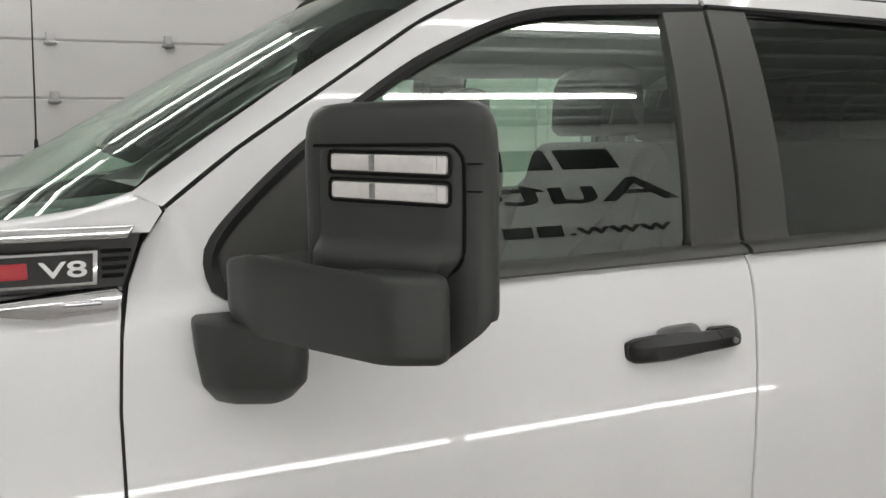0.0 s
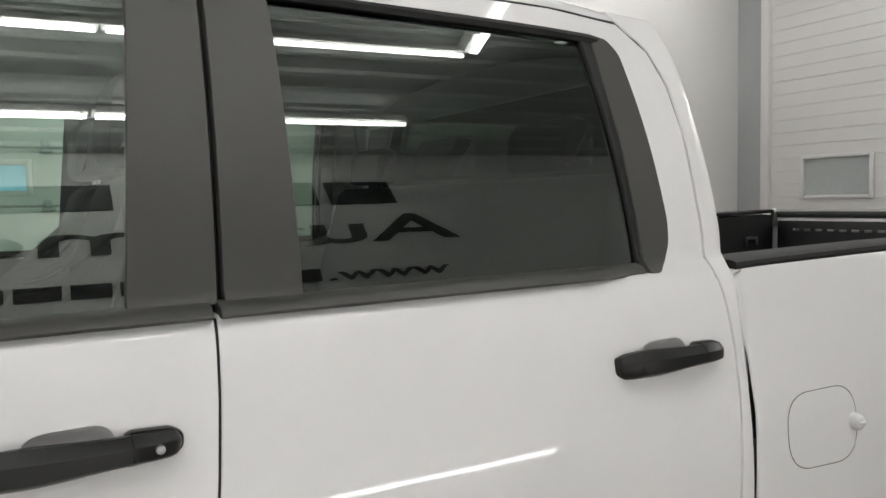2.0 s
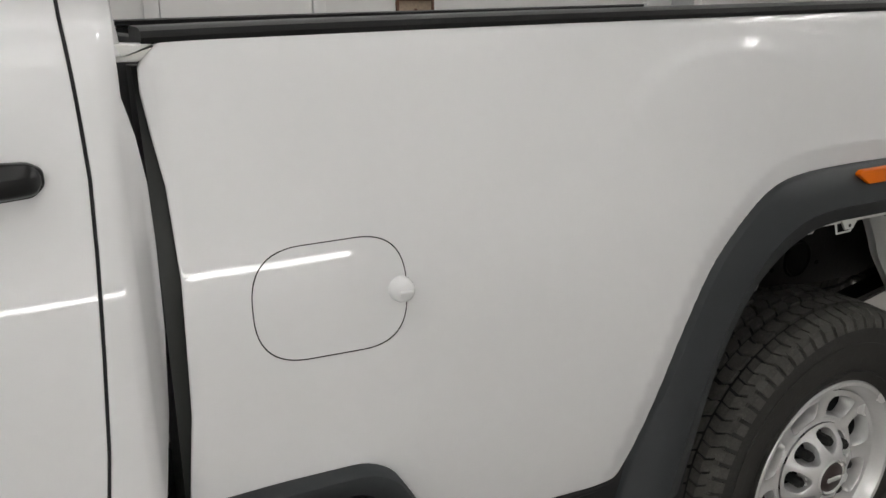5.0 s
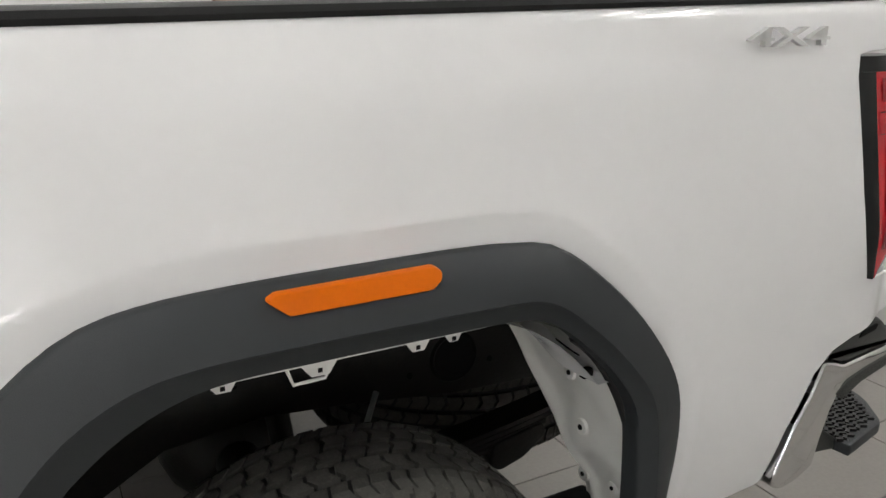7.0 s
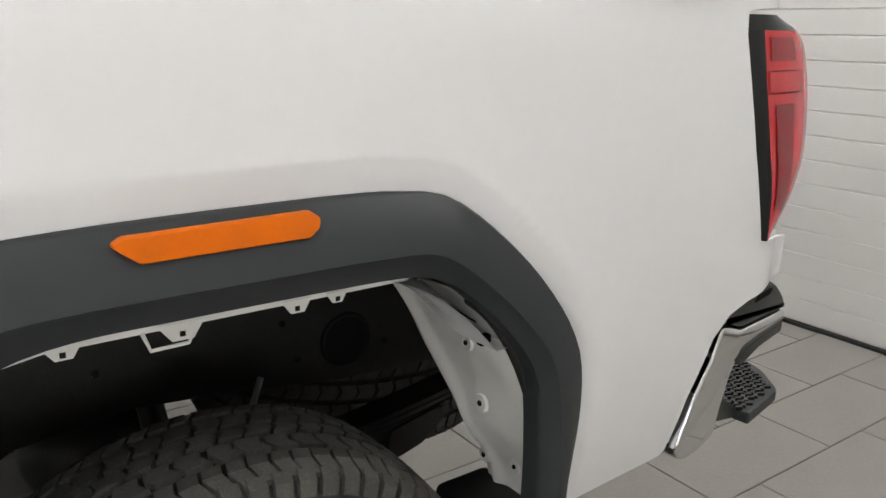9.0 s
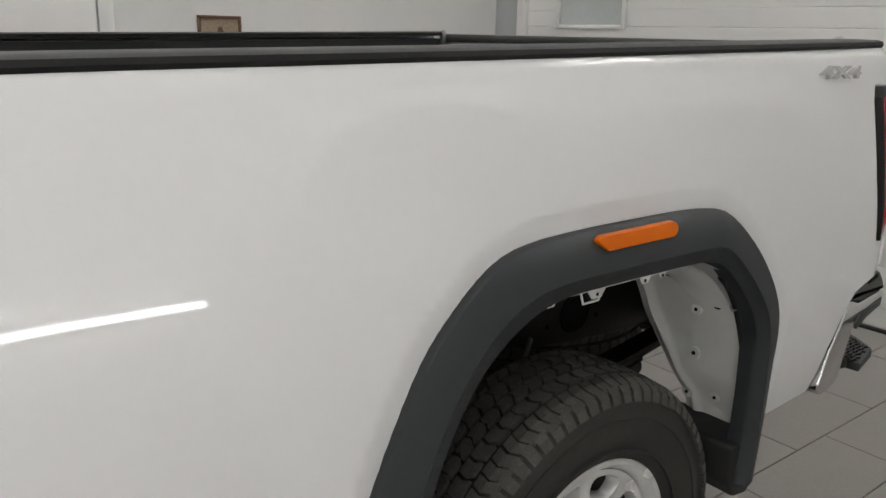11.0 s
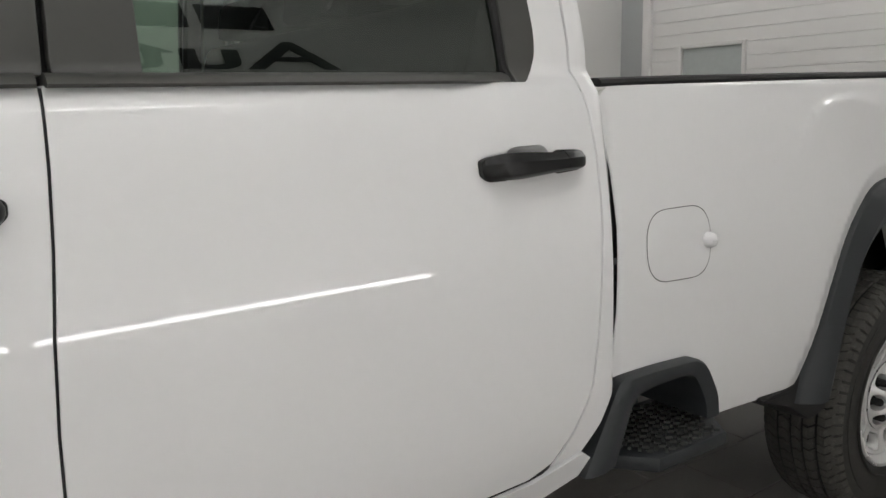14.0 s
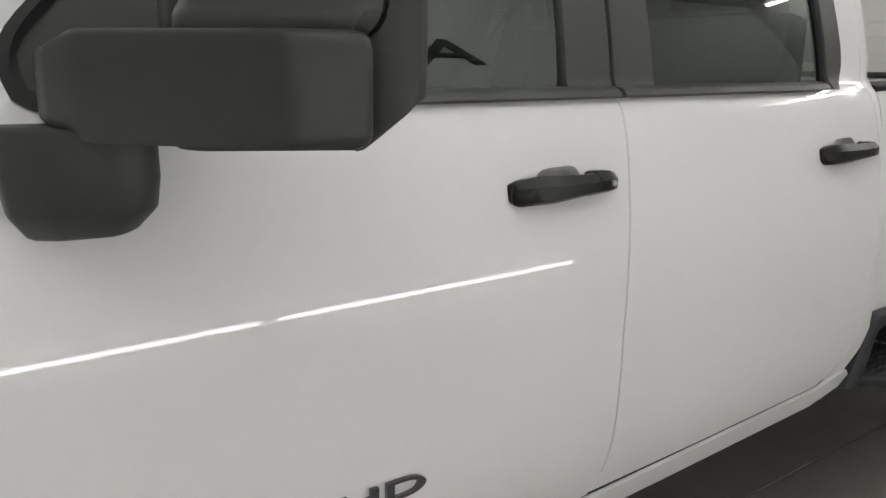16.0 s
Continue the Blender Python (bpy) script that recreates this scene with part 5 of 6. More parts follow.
    for s in range(8):
        mid = 2 * math.pi * (s + 0.5) / 8
        halfa = math.pi / 8
        outer, inner = [], []
        for k in range(N):
            t = 4.0 * k / N
            if t < 1:
                r, a = 0.118, -halfa + 2 * halfa * t
            elif t < 2:
                r, a = 0.118 + 0.084 * (t - 1), halfa
            elif t < 3:
                r, a = 0.202, halfa - 2 * halfa * (t - 2)
            else:
                r, a = 0.202 - 0.084 * (t - 3), -halfa
            outer.append((r, a))
            ph = math.atan2(r - 0.16, a * 0.16)
            rr, ww = 0.0245, 0.041
            ca, sa = math.cos(ph), math.sin(ph)
            m = (abs(ca / ww) ** 3 + abs(sa / rr) ** 3) ** (-1 / 3)
            inner.append((0.160 + m * sa, m * ca / 0.16))
        rings = []
        for f, extra in ((0.0, 0.0), (0.45, 0.0), (0.8, 0.0), (1.0, 0.004), (1.0, 0.03)):
            ring = []
            for (r0, a0), (r1, a1) in zip(outer, inner):
                r, a = r0 + (r1 - r0) * f, a0 + (a1 - a0) * f
                raise_ = -0.004 if f == 0.8 else 0.0
                ring.append(bm.verts.new((HX + r * math.cos(mid + a), Y(dish(r) + extra + raise_), HZ + r * math.sin(mid + a))))
            rings.append(ring)
        for a, b in zip(rings, rings[1:]):
            for k in range(N):
                j = (k + 1) % N
                bm.faces.new((a[k], a[j], b[j], b[k]))
    bmesh.ops.remove_doubles(bm, verts=bm.verts, dist=0.0004)
    part("wheel_disc", bm, ALLOY, w, "slotted alloy wheel disc")
    # hub with eight pockets between spokes
    bm = bmesh.new()
    N = 24
    for s in range(8):
        mid = 2 * math.pi * s / 8
        halfa = math.pi / 8
        outer, inner = [], []
        for k in range(N):
            t = 4.0 * k / N
            if t < 1:
                r, a = 0.046, -halfa + 2 * halfa * t
            elif t < 2:
                r, a = 0.046 + 0.072 * (t - 1), halfa
            elif t < 3:
                r, a = 0.118, halfa - 2 * halfa * (t - 2)
            else:
                r, a = 0.118 - 0.072 * (t - 3), -halfa
            outer.append((r, a))
            ph = math.atan2(r - 0.084, a * 0.084)
            ca, sa = math.cos(ph), math.sin(ph)
            ww = 0.023 + 0.008 * sa
            m = (abs(ca / ww) ** 2.6 + abs(sa / 0.025) ** 2.6) ** (-1 / 2.6)
            inner.append((0.084 + m * sa, m * ca / 0.084))
        rings = []
        for f, extra in ((0.0, 0.0), (0.7, 0.0), (1.0, 0.003), (1.0, 0.045)):
            rings.append([bm.verts.new((HX + (r0 + (r1 - r0) * f) * math.cos(mid + a0 + (a1 - a0) * f), Y(dish(r0 + (r1 - r0) * f) - 0.004 + extra), HZ + (r0 + (r1 - r0) * f) * math.sin(mid + a0 + (a1 - a0) * f))) for (r0, a0), (r1, a1) in zip(outer, inner)])
        for a, b in zip(rings, rings[1:]):
            for k in range(N):
                j = (k + 1) % N
                bm.faces.new((a[k], a[j], b[j], b[k]))
    bmesh.ops.remove_doubles(bm, verts=bm.verts, dist=0.0004)
    part("hub_spokes", bm, ALLOY, w, "spoked alloy hub")
    bm = bmesh.new()
    lathe(bm, [(0.0, Y(0.075)), (0.198, Y(0.075)), (0.198, Y(0.09))], HX, HZ, 48)
    part("brake_disc", bm, GAP, w, "dark brake parts behind the slots")
    for s in range(8):
        a = 2 * math.pi * s / 8
        bm = bmesh.new()
        lathe(bm, [(0.0, Y(0.010)), (0.009, Y(0.010)), (0.0125, Y(0.016)), (0.0125, Y(0.06))], HX + 0.084 * math.cos(a), HZ + 0.084 * math.sin(a), 6)
        part("lug_nut", bm, FRAME, w, "dark lug nut")
    bm = bmesh.new()
    lathe(bm, [(0.0, Y(-0.010)), (0.030, Y(-0.009)), (0.036, Y(-0.005)), (0.040, Y(0.002)), (0.047, Y(0.006))], HX, HZ, 40)
    cap = part("hub_cap", bm, REDBADGE, w, "dark red centre cap")
    bm = bmesh.new()
    lathe(bm, [(0.037, Y(-0.002)), (0.042, Y(-0.007)), (0.048, Y(0.006))], HX, HZ, 40)
    part("hub_ring", bm, ALLOY, cap, "bright ring")
    bm = bmesh.new()
    a, b = sorted((Y(-0.013), Y(-0.008)))
    box(bm, HX - 0.022, HX + 0.022, a, b, HZ - 0.005, HZ + 0.005, 0.001)
    part("brand_bar", bm, ALLOY, cap, "plain silver bar")
    return w


wheel(0.028, 1, "rear_wheel", "alloy rear wheel with a blocky black tyre")
wheel(2 * MID - 0.028, -1, "rear_wheel", "far rear wheel with a blocky black tyre")

# under the bed: chassis rail, spring, axle, exhaust, inner arch
bm = bmesh.new()
RAIL = [(1.2, 0.56), (1.2, 0.80), (1.9, 0.84), (2.2, 0.93), (2.6, 0.955), (3.5, 0.94), (3.5, 0.70), (3.2, 0.660), (2.92, 0.672), (2.70, 0.704), (2.52, 0.720), (2.34, 0.70), (2.2, 0.62), (1.9, 0.56)]
prism(bm, RAIL, 2 * MID - 0.56, 2 * MID - 0.48, "y", 0.006)
part("chassis_rail", bm, FRAME, truck, "black far chassis rail")
bm = bmesh.new()
prism(bm, RAIL, 0.48, 0.56, "y", 0.006)
rail = part("chassis_rail", bm, FRAME, truck, "black chassis rail")
bm = bmesh.new()
lathe(bm, [(0.046, 0.480), (0.052, 0.474), (0.056, 0.478), (0.058, 0.485)], 2.928, 0.758, 40)
lathe(bm, [(0.0, 0.4785), (0.046, 0.4785)], 2.928, 0.758, 40)
part("frame_hole", bm, GAP, rail, "round opening in the rail")
for x, z in ((2.797, 0.818), (2.825, 0.738), (3.016, 0.735), (2.65, 0.86), (2.47, 0.80)):
    bm = bmesh.new()
    lathe(bm, [(0.0, 0.477), (0.006, 0.477), (0.007, 0.48)], x, z, 12)
    part("frame_bolt_hole", bm, GAP, rail, "small bolt hole")
bm = bmesh.new()
prism(bm, rounded([(1.30, 0.48), (1.30, 0.86), (2.10, 0.90), (2.28, 0.84), (2.28, 0.62), (2.10, 0.50)], 0.06), 0.62, 1.25, "y", 0.03)
part("fuel_tank", bm, FRAME, truck, "black fuel tank under the bed")
for yy in (0.36, 2 * MID - 0.42):
    bm = bmesh.new()
    for k in range(5):
        L = 0.72 - 0.10 * k
        pts = []
        for j in range(13):
            s = -1 + 2 * j / 12
            pts.append((HX + L * s + 0.02, 0.613 - 0.0125 * k + 0.161 * (L * s) ** 2))
        low = [(x, z - 0.010) for x, z in pts[::-1]]
        prism(bm, pts + low, yy, yy + 0.065)
    box(bm, HX - 0.07, HX + 0.09, yy - 0.006, yy + 0.071, 0.44, 0.566, 0.006)
    prism(bm, rounded([(2.945, 0.560), (2.955, 0.606), (3.075, 0.628), (3.085, 0.598), (3.03, 0.556), (2.97, 0.540)], 0.012), yy - 0.004, yy + 0.069, "y", 0.004)
    part("leaf_spring", bm, FRAME, truck, "black leaf spring stack", False)
bm = bmesh.new()
pipe(bm, [(HX, 0.28, HZ), (HX, 2 * MID - 0.28, HZ)], 0.055, 16)
r = bmesh.ops.create_uvsphere(bm, u_segments=20, v_segments=12, radius=0.17, matrix=Matrix.Translation((HX, MID, HZ)))
part("rear_axle", bm, FRAME, truck, "black rear axle")
bm = bmesh.new()
pipe(bm, [(2.62, 0.66, 0.40), (2.56, 0.64, 0.86)], 0.026, 12)
part("shock_absorber", bm, FRAME, truck, "black shock absorber")
bm = bmesh.new()
prof = [(1.25, 0.896)]
for x in (1.5, 1.95, 2.35, 2.75, 3.15, 3.5):
    prof += [(x - 0.03, 0.88), (x - 0.028, 0.84), (x + 0.028, 0.84), (x + 0.03, 0.88)]
prism(bm, prof + [(3.62, 0.896)], 0.565, 2 * MID - 0.565)
part("bed_underside", bm, FRAME, truck, "dark underside of the bed", False)
bm = bmesh.new()
pipe(bm, [(2.714, 0.45, 0.668), (2.738, 0.45, 0.736)], 0.006, 10)
part("brake_line", bm, STEEL, truck, "pale metal rod behind the wheel")
# inner arch: dark front half and a pale rear liner
arc = curve([(2.03, 0.57), (2.08, 0.76), (2.15, 0.92), (2.25, 1.02), (2.35, 1.062), (2.55, 1.070), (2.73, 1.064)], 24)
loft("arch_inner", [[(p.x, yy, p.y) for p in arc] for yy in (0.03, 0.10, 0.30, 0.48)], FRAME, truck, "black inner wheel arch", False)
def liner_x(z, y):
    base = pchip([(0.53, 3.087), (0.60, 3.074), (0.70, 3.048), (0.80, 3.013), (0.875, 2.980), (0.955, 2.925), (1.01, 2.852), (1.046, 2.765)])(z)
    edge = smooth01(0.10, 0.40, y)
    return base - 0.012 * smooth01(0.02, 0.10, y) - 0.015 * edge + 0.008 * math.sin(z * 34) * smooth01(0.06, 0.12, y) * (1 - smooth01(0.2, 0.26, y)) - 0.012 * math.exp(-((y - inner_edge(z) + 0.03) / 0.014) ** 2) - 0.006 * math.exp(-((y - 0.17 + 0.25 * (z - 0.75)) / 0.02) ** 2) * smooth01(0.60, 0.66, z) * (1 - smooth01(0.80, 0.88, z))


inner_edge = pchip([(0.55, 0.19), (0.63, 0.222), (0.69, 0.250), (0.77, 0.282), (0.83, 0.298), (0.93, 0.300), (0.99, 0.270), (1.045, 0.20)])
zs = [0.55 + 0.495 * k / 26 for k in range(27)]
liner = loft("arch_liner", [[(liner_x(z, 0.012 + (inner_edge(z) - 0.012) * s), 0.012 + (inner_edge(z) - 0.012) * s, z) for z in zs] for s in np.linspace(0, 1, 30)] + [[(liner_x(z, inner_edge(z)) + 0.016, inner_edge(z) + 0.004, z) for z in zs]], PAINT_IN, truck, "white painted inner wheel arch", False)
for y, z, r in ((0.129, 0.866, 0.0075), (0.158, 0.732, 0.009), (0.115, 0.615, 0.007), (0.190, 0.605, 0.008), (0.17, 0.978, 0.004), (0.24, 0.970, 0.004)):
    x = liner_x(z, y) - 0.003
    for nm, rad, off, mt in (("pressing_boss", r * 2.0, 0.0, PAINT_IN), ("bolt_hole", r * 0.65, 0.0022, GAP)):
        bm = bmesh.new()
        bmesh.ops.create_cone(bm, cap_ends=True, segments=16, radius1=rad, radius2=rad * 0.85, depth=0.005, matrix=Matrix.LocRotScale((x - off, y, z), Euler((0, radians(-90), 0)), None))
        part(nm, bm, mt, liner, "" if mt == PAINT_IN else "small dark hole")
bm = bmesh.new()
pipe(bm, [(liner_x(0.925 + 0.15 * (y - 0.1), y) - 0.001, y, 0.925 + 0.15 * (y - 0.1)) for y in np.linspace(0.08, 0.285, 16)], 0.0016, 6)
part("pressing_seam", bm, GAP, liner, "dark joint across the inner arch")
bm = bmesh.new()
pipe(bm, [(liner_x(z, 0.030) - 0.004, 0.028, z) for z in np.linspace(0.56, 0.985, 24)], 0.009, 8)
part("edge_seal", bm, RUBBER, liner, "black rubber edge seal")
lobe = []
lobe_low = pchip([(0.010, 0.896), (0.055, 0.898), (0.085, 0.903), (0.115, 0.916), (0.15, 0.945), (0.20, 0.985), (0.265, 1.022)])
for y in np.linspace(0.022, 0.265, 22):
    y = float(y)
    zb = lobe_low(y)
    row = [(liner_x(zb, y) + 0.004, y, zb - 0.001)]
    row += [(liner_x(z, y) - 0.034 - 0.010 * math.sin(math.pi * (z - zb) / (1.052 - zb)), y, z) for z in np.linspace(zb, 1.050, 12)]
    lobe.append(row)
loft("wheelhouse_panel", lobe, PAINT, truck, "white wheelhouse panel above the inner arch", False)
bm = bmesh.new()
box(bm, 2.928, 2.948, 0.050, 0.064, 0.893, 0.910, 0.003)
part("panel_hook", bm, GAP, truck, "dark hook hole at the panel's foot")
# white seam flange with tabs above the wheel
bm = bmesh.new()
prism(bm, [(2.13, 0.965), (2.25, 1.008), (2.35, 1.025), (2.79, 1.027), (2.79, 1.051), (2.34, 1.053), (2.22, 1.030)], 0.036, 0.040)
for x, w, d in ((2.369, 0.022, 0.012), (2.492, 0.030, 0.017), (2.631, 0.022, 0.013), (2.685, 0.016, 0.010)):
    z = 1.027
    prism(bm, [(x - w, z + 0.004), (x - w * 0.45, z - d), (x + w * 0.35, z - d), (x + w * 0.8, z + 0.004)], 0.034, 0.038)
lip = part("seam_flange", bm, PAINT_IN, truck, "white seam flange with tabs", False)
for x, d in ((2.367, -0.024), (2.490, -0.021), (2.629, -0.023), (2.684, -0.025)):
    bm = bmesh.new()
    box(bm, x - 0.003, x + 0.003, 0.0325, 0.0335, 0.997 - d - 0.003, 0.997 - d + 0.003)
    part("tab_hole", bm, GAP, lip, "square hole in the tab", False)
bm = bmesh.new()
pipe(bm, [(2.447, 0.036, 1.027), (2.455, 0.036, 1.004), (2.497, 0.036, 1.005), (2.504, 0.036, 1.020)], 0.0025, 8)
part("wire_bracket", bm, PAINT_IN, lip, "white bracket loop")
# mud guards
bm = bmesh.new()
prism(bm, rounded([(1.89, 0.60), (1.93, 0.70), (2.03, 0.71), (2.09, 0.67), (2.06, 0.49), (1.97, 0.475), (1.86, 0.545), (1.72, 0.588), (1.72, 0.60)], 0.02), 0.02, 0.20, "y", 0.008)
part("mud_guard", bm, RUBBER, truck, "black moulded guard ahead of the wheel")
bm = bmesh.new()
prism(bm, rounded([(2.965, 0.56), (3.083, 0.56), (3.082, 0.45), (3.055, 0.41), (2.99, 0.42), (2.96, 0.47)], 0.015), -0.006, 0.22, "y", 0.008)
part("mud_guard", bm, RUBBER, truck, "black moulded guard behind the wheel")
bm = bmesh.new()
prism(bm, [(-1.0, 0.42), (-1.0, 0.52), (1.05, 0.56), (1.05, 0.46)], 0.30, 0.50)
prism(bm, [(-1.0, 0.42), (-1.0, 0.52), (1.05, 0.56), (1.05, 0.46)], 2 * MID - 0.50, 2 * MID - 0.30)
box(bm, -1.0, 1.1, 0.12, 2 * MID - 0.12, 0.52, 0.60)
part("cab_underside", bm, FRAME, truck, "dark underside of the cab", False)

# spare wheel hung flat under the bed
near_tyre = next(o for o in scene.objects if o.name == "tyre")
spare = new("spare_tyre", near_tyre.data)
spare.parent = truck
spare["label"] = "black spare tyre hung flat under the bed"
lie = Matrix.Translation((3.17, 0.95, 0.55)) @ Euler((radians(90), 0, 0)).to_matrix().to_4x4() @ Matrix.Translation((-HX, -0.1575, -HZ))
spare.matrix_basis = lie
for o in near_tyre.children:
    c = new(o.name.split(".")[0], o.data)
    c.parent = spare
    c["label"] = "blocky tread of the spare"

# ---------------------------------------------------------------- tail lamp


def tail_lamp(mir):
    t = new("tail_lamp")
    t.parent = truck
    t["label"] = "red tail lamp in a black housing"
    g = (lambda p: (p[0], 2 * MID - p[1], p[2])) if mir else (lambda p: p)
    front = pchip([(0.985, 3.514), (1.066, 3.495), (1.149, 3.480), (1.25, 3.470), (1.345, 3.461), (1.376, 3.468)])
    red = pchip([(0.985, 3.521), (1.063, 3.521), (1.146, 3.511), (1.264, 3.501), (1.352, 3.498), (1.378, 3.500)])
    back = pchip([(0.985, 3.552), (1.02, 3.606), (1.07, 3.655), (1.14, 3.688), (1.25, 3.700), (1.32, 3.692), (1.345, 3.675), (1.355, 3.660), (1.378, 3.590)])
    skin = lambda z: bed_side(3.47, z)
    zs = [0.987 + 0.366 * k / 30 for k in range(31)]
    caps = [1.3525, 1.360, 1.368, 1.375, 1.379]

    def section(z, which):
        f, r, b = front(z), red(z), back(z)
        pts = []
        if which == "black":
            for s in np.linspace(0, 1, 5):
                x = f + (r - f) * s
                pts.append((x, skin(z) + 0.002 - 0.010 * math.sin(s * math.pi / 2), z))
            pts += [(r, 0.10, z), (f, 0.10, z)]
        elif which == "cap":
            pts.append((f, skin(z) + 0.002, z))
            for s in np.linspace(0, 1, 7):
                a = s * math.pi / 2
                pts.append((r + (b - r) * math.sin(a), skin(z) - 0.006 + 0.055 * (1 - math.cos(a)), z))
            pts += [(b - 0.03, 0.112, z), (f, 0.112, z)]
        else:
            for s in np.linspace(0, 1, 7):
                a = s * math.pi / 2
                x = r + (b - r) * math.sin(a)
                pts.append((x, skin(z) - 0.006 + 0.055 * (1 - math.cos(a)), z))
            pts += [(b - 0.004, 0.092, z), (b - 0.03, 0.112, z), (r, 0.112, z)]
        return [g(p) for p in pts]

    for nm, wh, mt, lb in (("housing", "black", HANDLE, "gloss black lamp housing"), ("lens", "red", RED, "red lamp lens"), ("housing_top", "cap", HANDLE, "black top of the lamp housing")):
        bm = bmesh.new()
        V = [[bm.verts.new(p) for p in section(z, wh)] for z in (caps if wh == "cap" else zs)]
        k = len(V[0])
        for a, b in zip(V, V[1:]):
            for i in range(k):
                j = (i + 1) % k
                bm.faces.new((a[i], a[j], b[j], b[i]))
        bm.faces.new(V[0])
        bm.faces.new(V[-1][::-1])
        part(nm, bm, mt, t, lb)

    def on_lens(s, z, d):
        f, r, b = front(z), red(z), back(z)
        a = s * math.pi / 2
        return g((r + (b - r) * math.sin(a) + d * math.sin(a), skin(z) - 0.006 + 0.055 * (1 - math.cos(a)) - d * math.cos(a), z))

    for nm, z0, z1, s0, s1, mt in (("lens_section", 1.302, 1.342, 0.06, 0.36, REDDARK), ("lens_section", 1.04, 1.228, 0.08, 0.30, REDDARK), ("reflector", 1.248, 1.284, 0.03, 0.42, RED)):
        rows = [[on_lens(s, z0 + (z1 - z0) * k / 8, 0.0015) for k in range(9)] for s in np.linspace(s0, s1, 7)]
        loft(nm, rows, mt, t, "darker red lens section" if mt == REDDARK else "red reflector", False)
        if mt == RED:
            for za, zb in ((z0 - 0.0014, z0), (z1, z1 + 0.0014)):
                loft("lens_line", [[on_lens(s, z, 0.002) for z in (za, zb)] for s in np.linspace(s0, s1, 7)], GAP, t, "dark lens line", False)
            loft("lens_line", [[on_lens(s, z, 0.002) for z in np.linspace(z0, z1, 5)] for s in (s1, s1 + 0.015)], GAP, t, "dark lens line", False)


tail_lamp(False)
tail_lamp(True)
bm = bmesh.new()
box(bm, 3.59, 3.638, 0.03, 0.13, 0.895, 0.985, 0.01)
part("bed_corner", bm, PAINT, truck, "white bed corner")
for yy in (0.10, 2 * MID - 0.135):
    bm = bmesh.new()
    box(bm, 3.47, 3.558, yy, yy + 0.03, 0.96, 1.445, 0.004)
    part("bed_rear_post", bm, PAINT, truck, "white bed corner post")

# ---------------------------------------------------------------- rear bumper
bumper = new("rear_bumper")
bumper.parent = truck
bumper["label"] = "chrome rear bumper with black corner step"
chrome = [(3.350, 0.612), (3.364, 0.650), (3.390, 0.708), (3.426, 0.765), (3.452, 0.828), (3.482, 0.822), (3.512, 0.810), (3.648, 0.826), (3.656, 0.804), (3.577, 0.788), (3.520, 0.772), (3.492, 0.722), (3.472, 0.656), (3.460, 0.606), (3.418, 0.586), (3.378, 0.579), (3.354, 0.588)]
bm = bmesh.new()
prism(bm, rounded(chrome, 0.010), 0.0, 2 * MID, "y")
ends = [e for e in bm.edges if abs(e.verts[0].co.y - e.verts[1].co.y) < 1e-6]
bmesh.ops.bevel(bm, geom=ends, offset=0.020, segments=6, profile=0.5, affect="EDGES", clamp_overlap=True)
part("chrome_bar", bm, CHROME, bumper, "bright chrome bumper bar")
bm = bmesh.new()
prism(bm, [(3.496, 0.752), (3.526, 0.774), (3.578, 0.790), (3.645, 0.803), (3.642, 0.780), (3.572, 0.762), (3.52, 0.736)], -0.002, 0.30, "y", 0.004)
part("under_trim", bm, PLASTIC, bumper, "dark trim under the chrome edge")
bm = bmesh.new()
prism(bm, rounded([(3.440, 0.836), (3.486, 0.868), (3.575, 0.889), (3.605, 0.888), (3.636, 0.858), (3.652, 0.829), (3.512, 0.813), (3.482, 0.825)], 0.010), -0.002, 2 * MID + 0.002, "y", 0.012)
part("top_pad", bm, PLASTIC, bumper, "black bumper top pad")
bm = bmesh.new()
prism(bm, rounded([(3.535, 0.861), (3.545, 0.872), (3.588, 0.882), (3.584, 0.871)], 0.004), -0.0045, 0.02, "y")
part("pad_slot", bm, GAP, bumper, "dark slot in the pad")
STEP = [(3.552, -0.012), (3.700, 0.020), (3.765, 0.105), (3.790, 0.19), (3.790, 0.45), (3.500, 0.45), (3.500, 0.10), (3.545, 0.055)]
bm = bmesh.new()
prism(bm, rounded(STEP, [0.008, 0.02, 0.03, 0.03, 0.01, 0.01, 0.01, 0.01]), 0.604, 0.630, "z", 0.006)
stepb = part("corner_step", bm, FLARE, bumper, "grey plastic bumper corner step")
bm = bmesh.new()
prism(bm, [(3.440, 0.622), (3.470, 0.690), (3.548, 0.634), (3.556, 0.606)], 0.020, 0.12, "y", 0.004)
part("step_cheek", bm, PLASTIC, stepb, "dark cheek beside the step")
bm = bmesh.new()
for a in range(16):
    for b in range(20):
        x, yy = 3.552 + a * 0.0165 + (0.00825 if b % 2 else 0.0), 0.012 + b * 0.0125
        if x > 3.775 or x > 3.690 + 0.62 * (yy - 0.03) or yy < -0.012 + 0.21 * (x - 3.552) + 0.014:
            continue
        bmesh.ops.create_cube(bm, size=1.0, matrix=Matrix.LocRotScale((x, yy, 0.632), Euler((0, 0, radians(34 if (a + b) % 2 else -34))), (0.0135, 0.0075, 0.008)))
part("tread_cleat", bm, HANDLE, stepb, "black raised tread cleats", False)
# near-black filler for the shade between bed side and chrome
bm = bmesh.new()
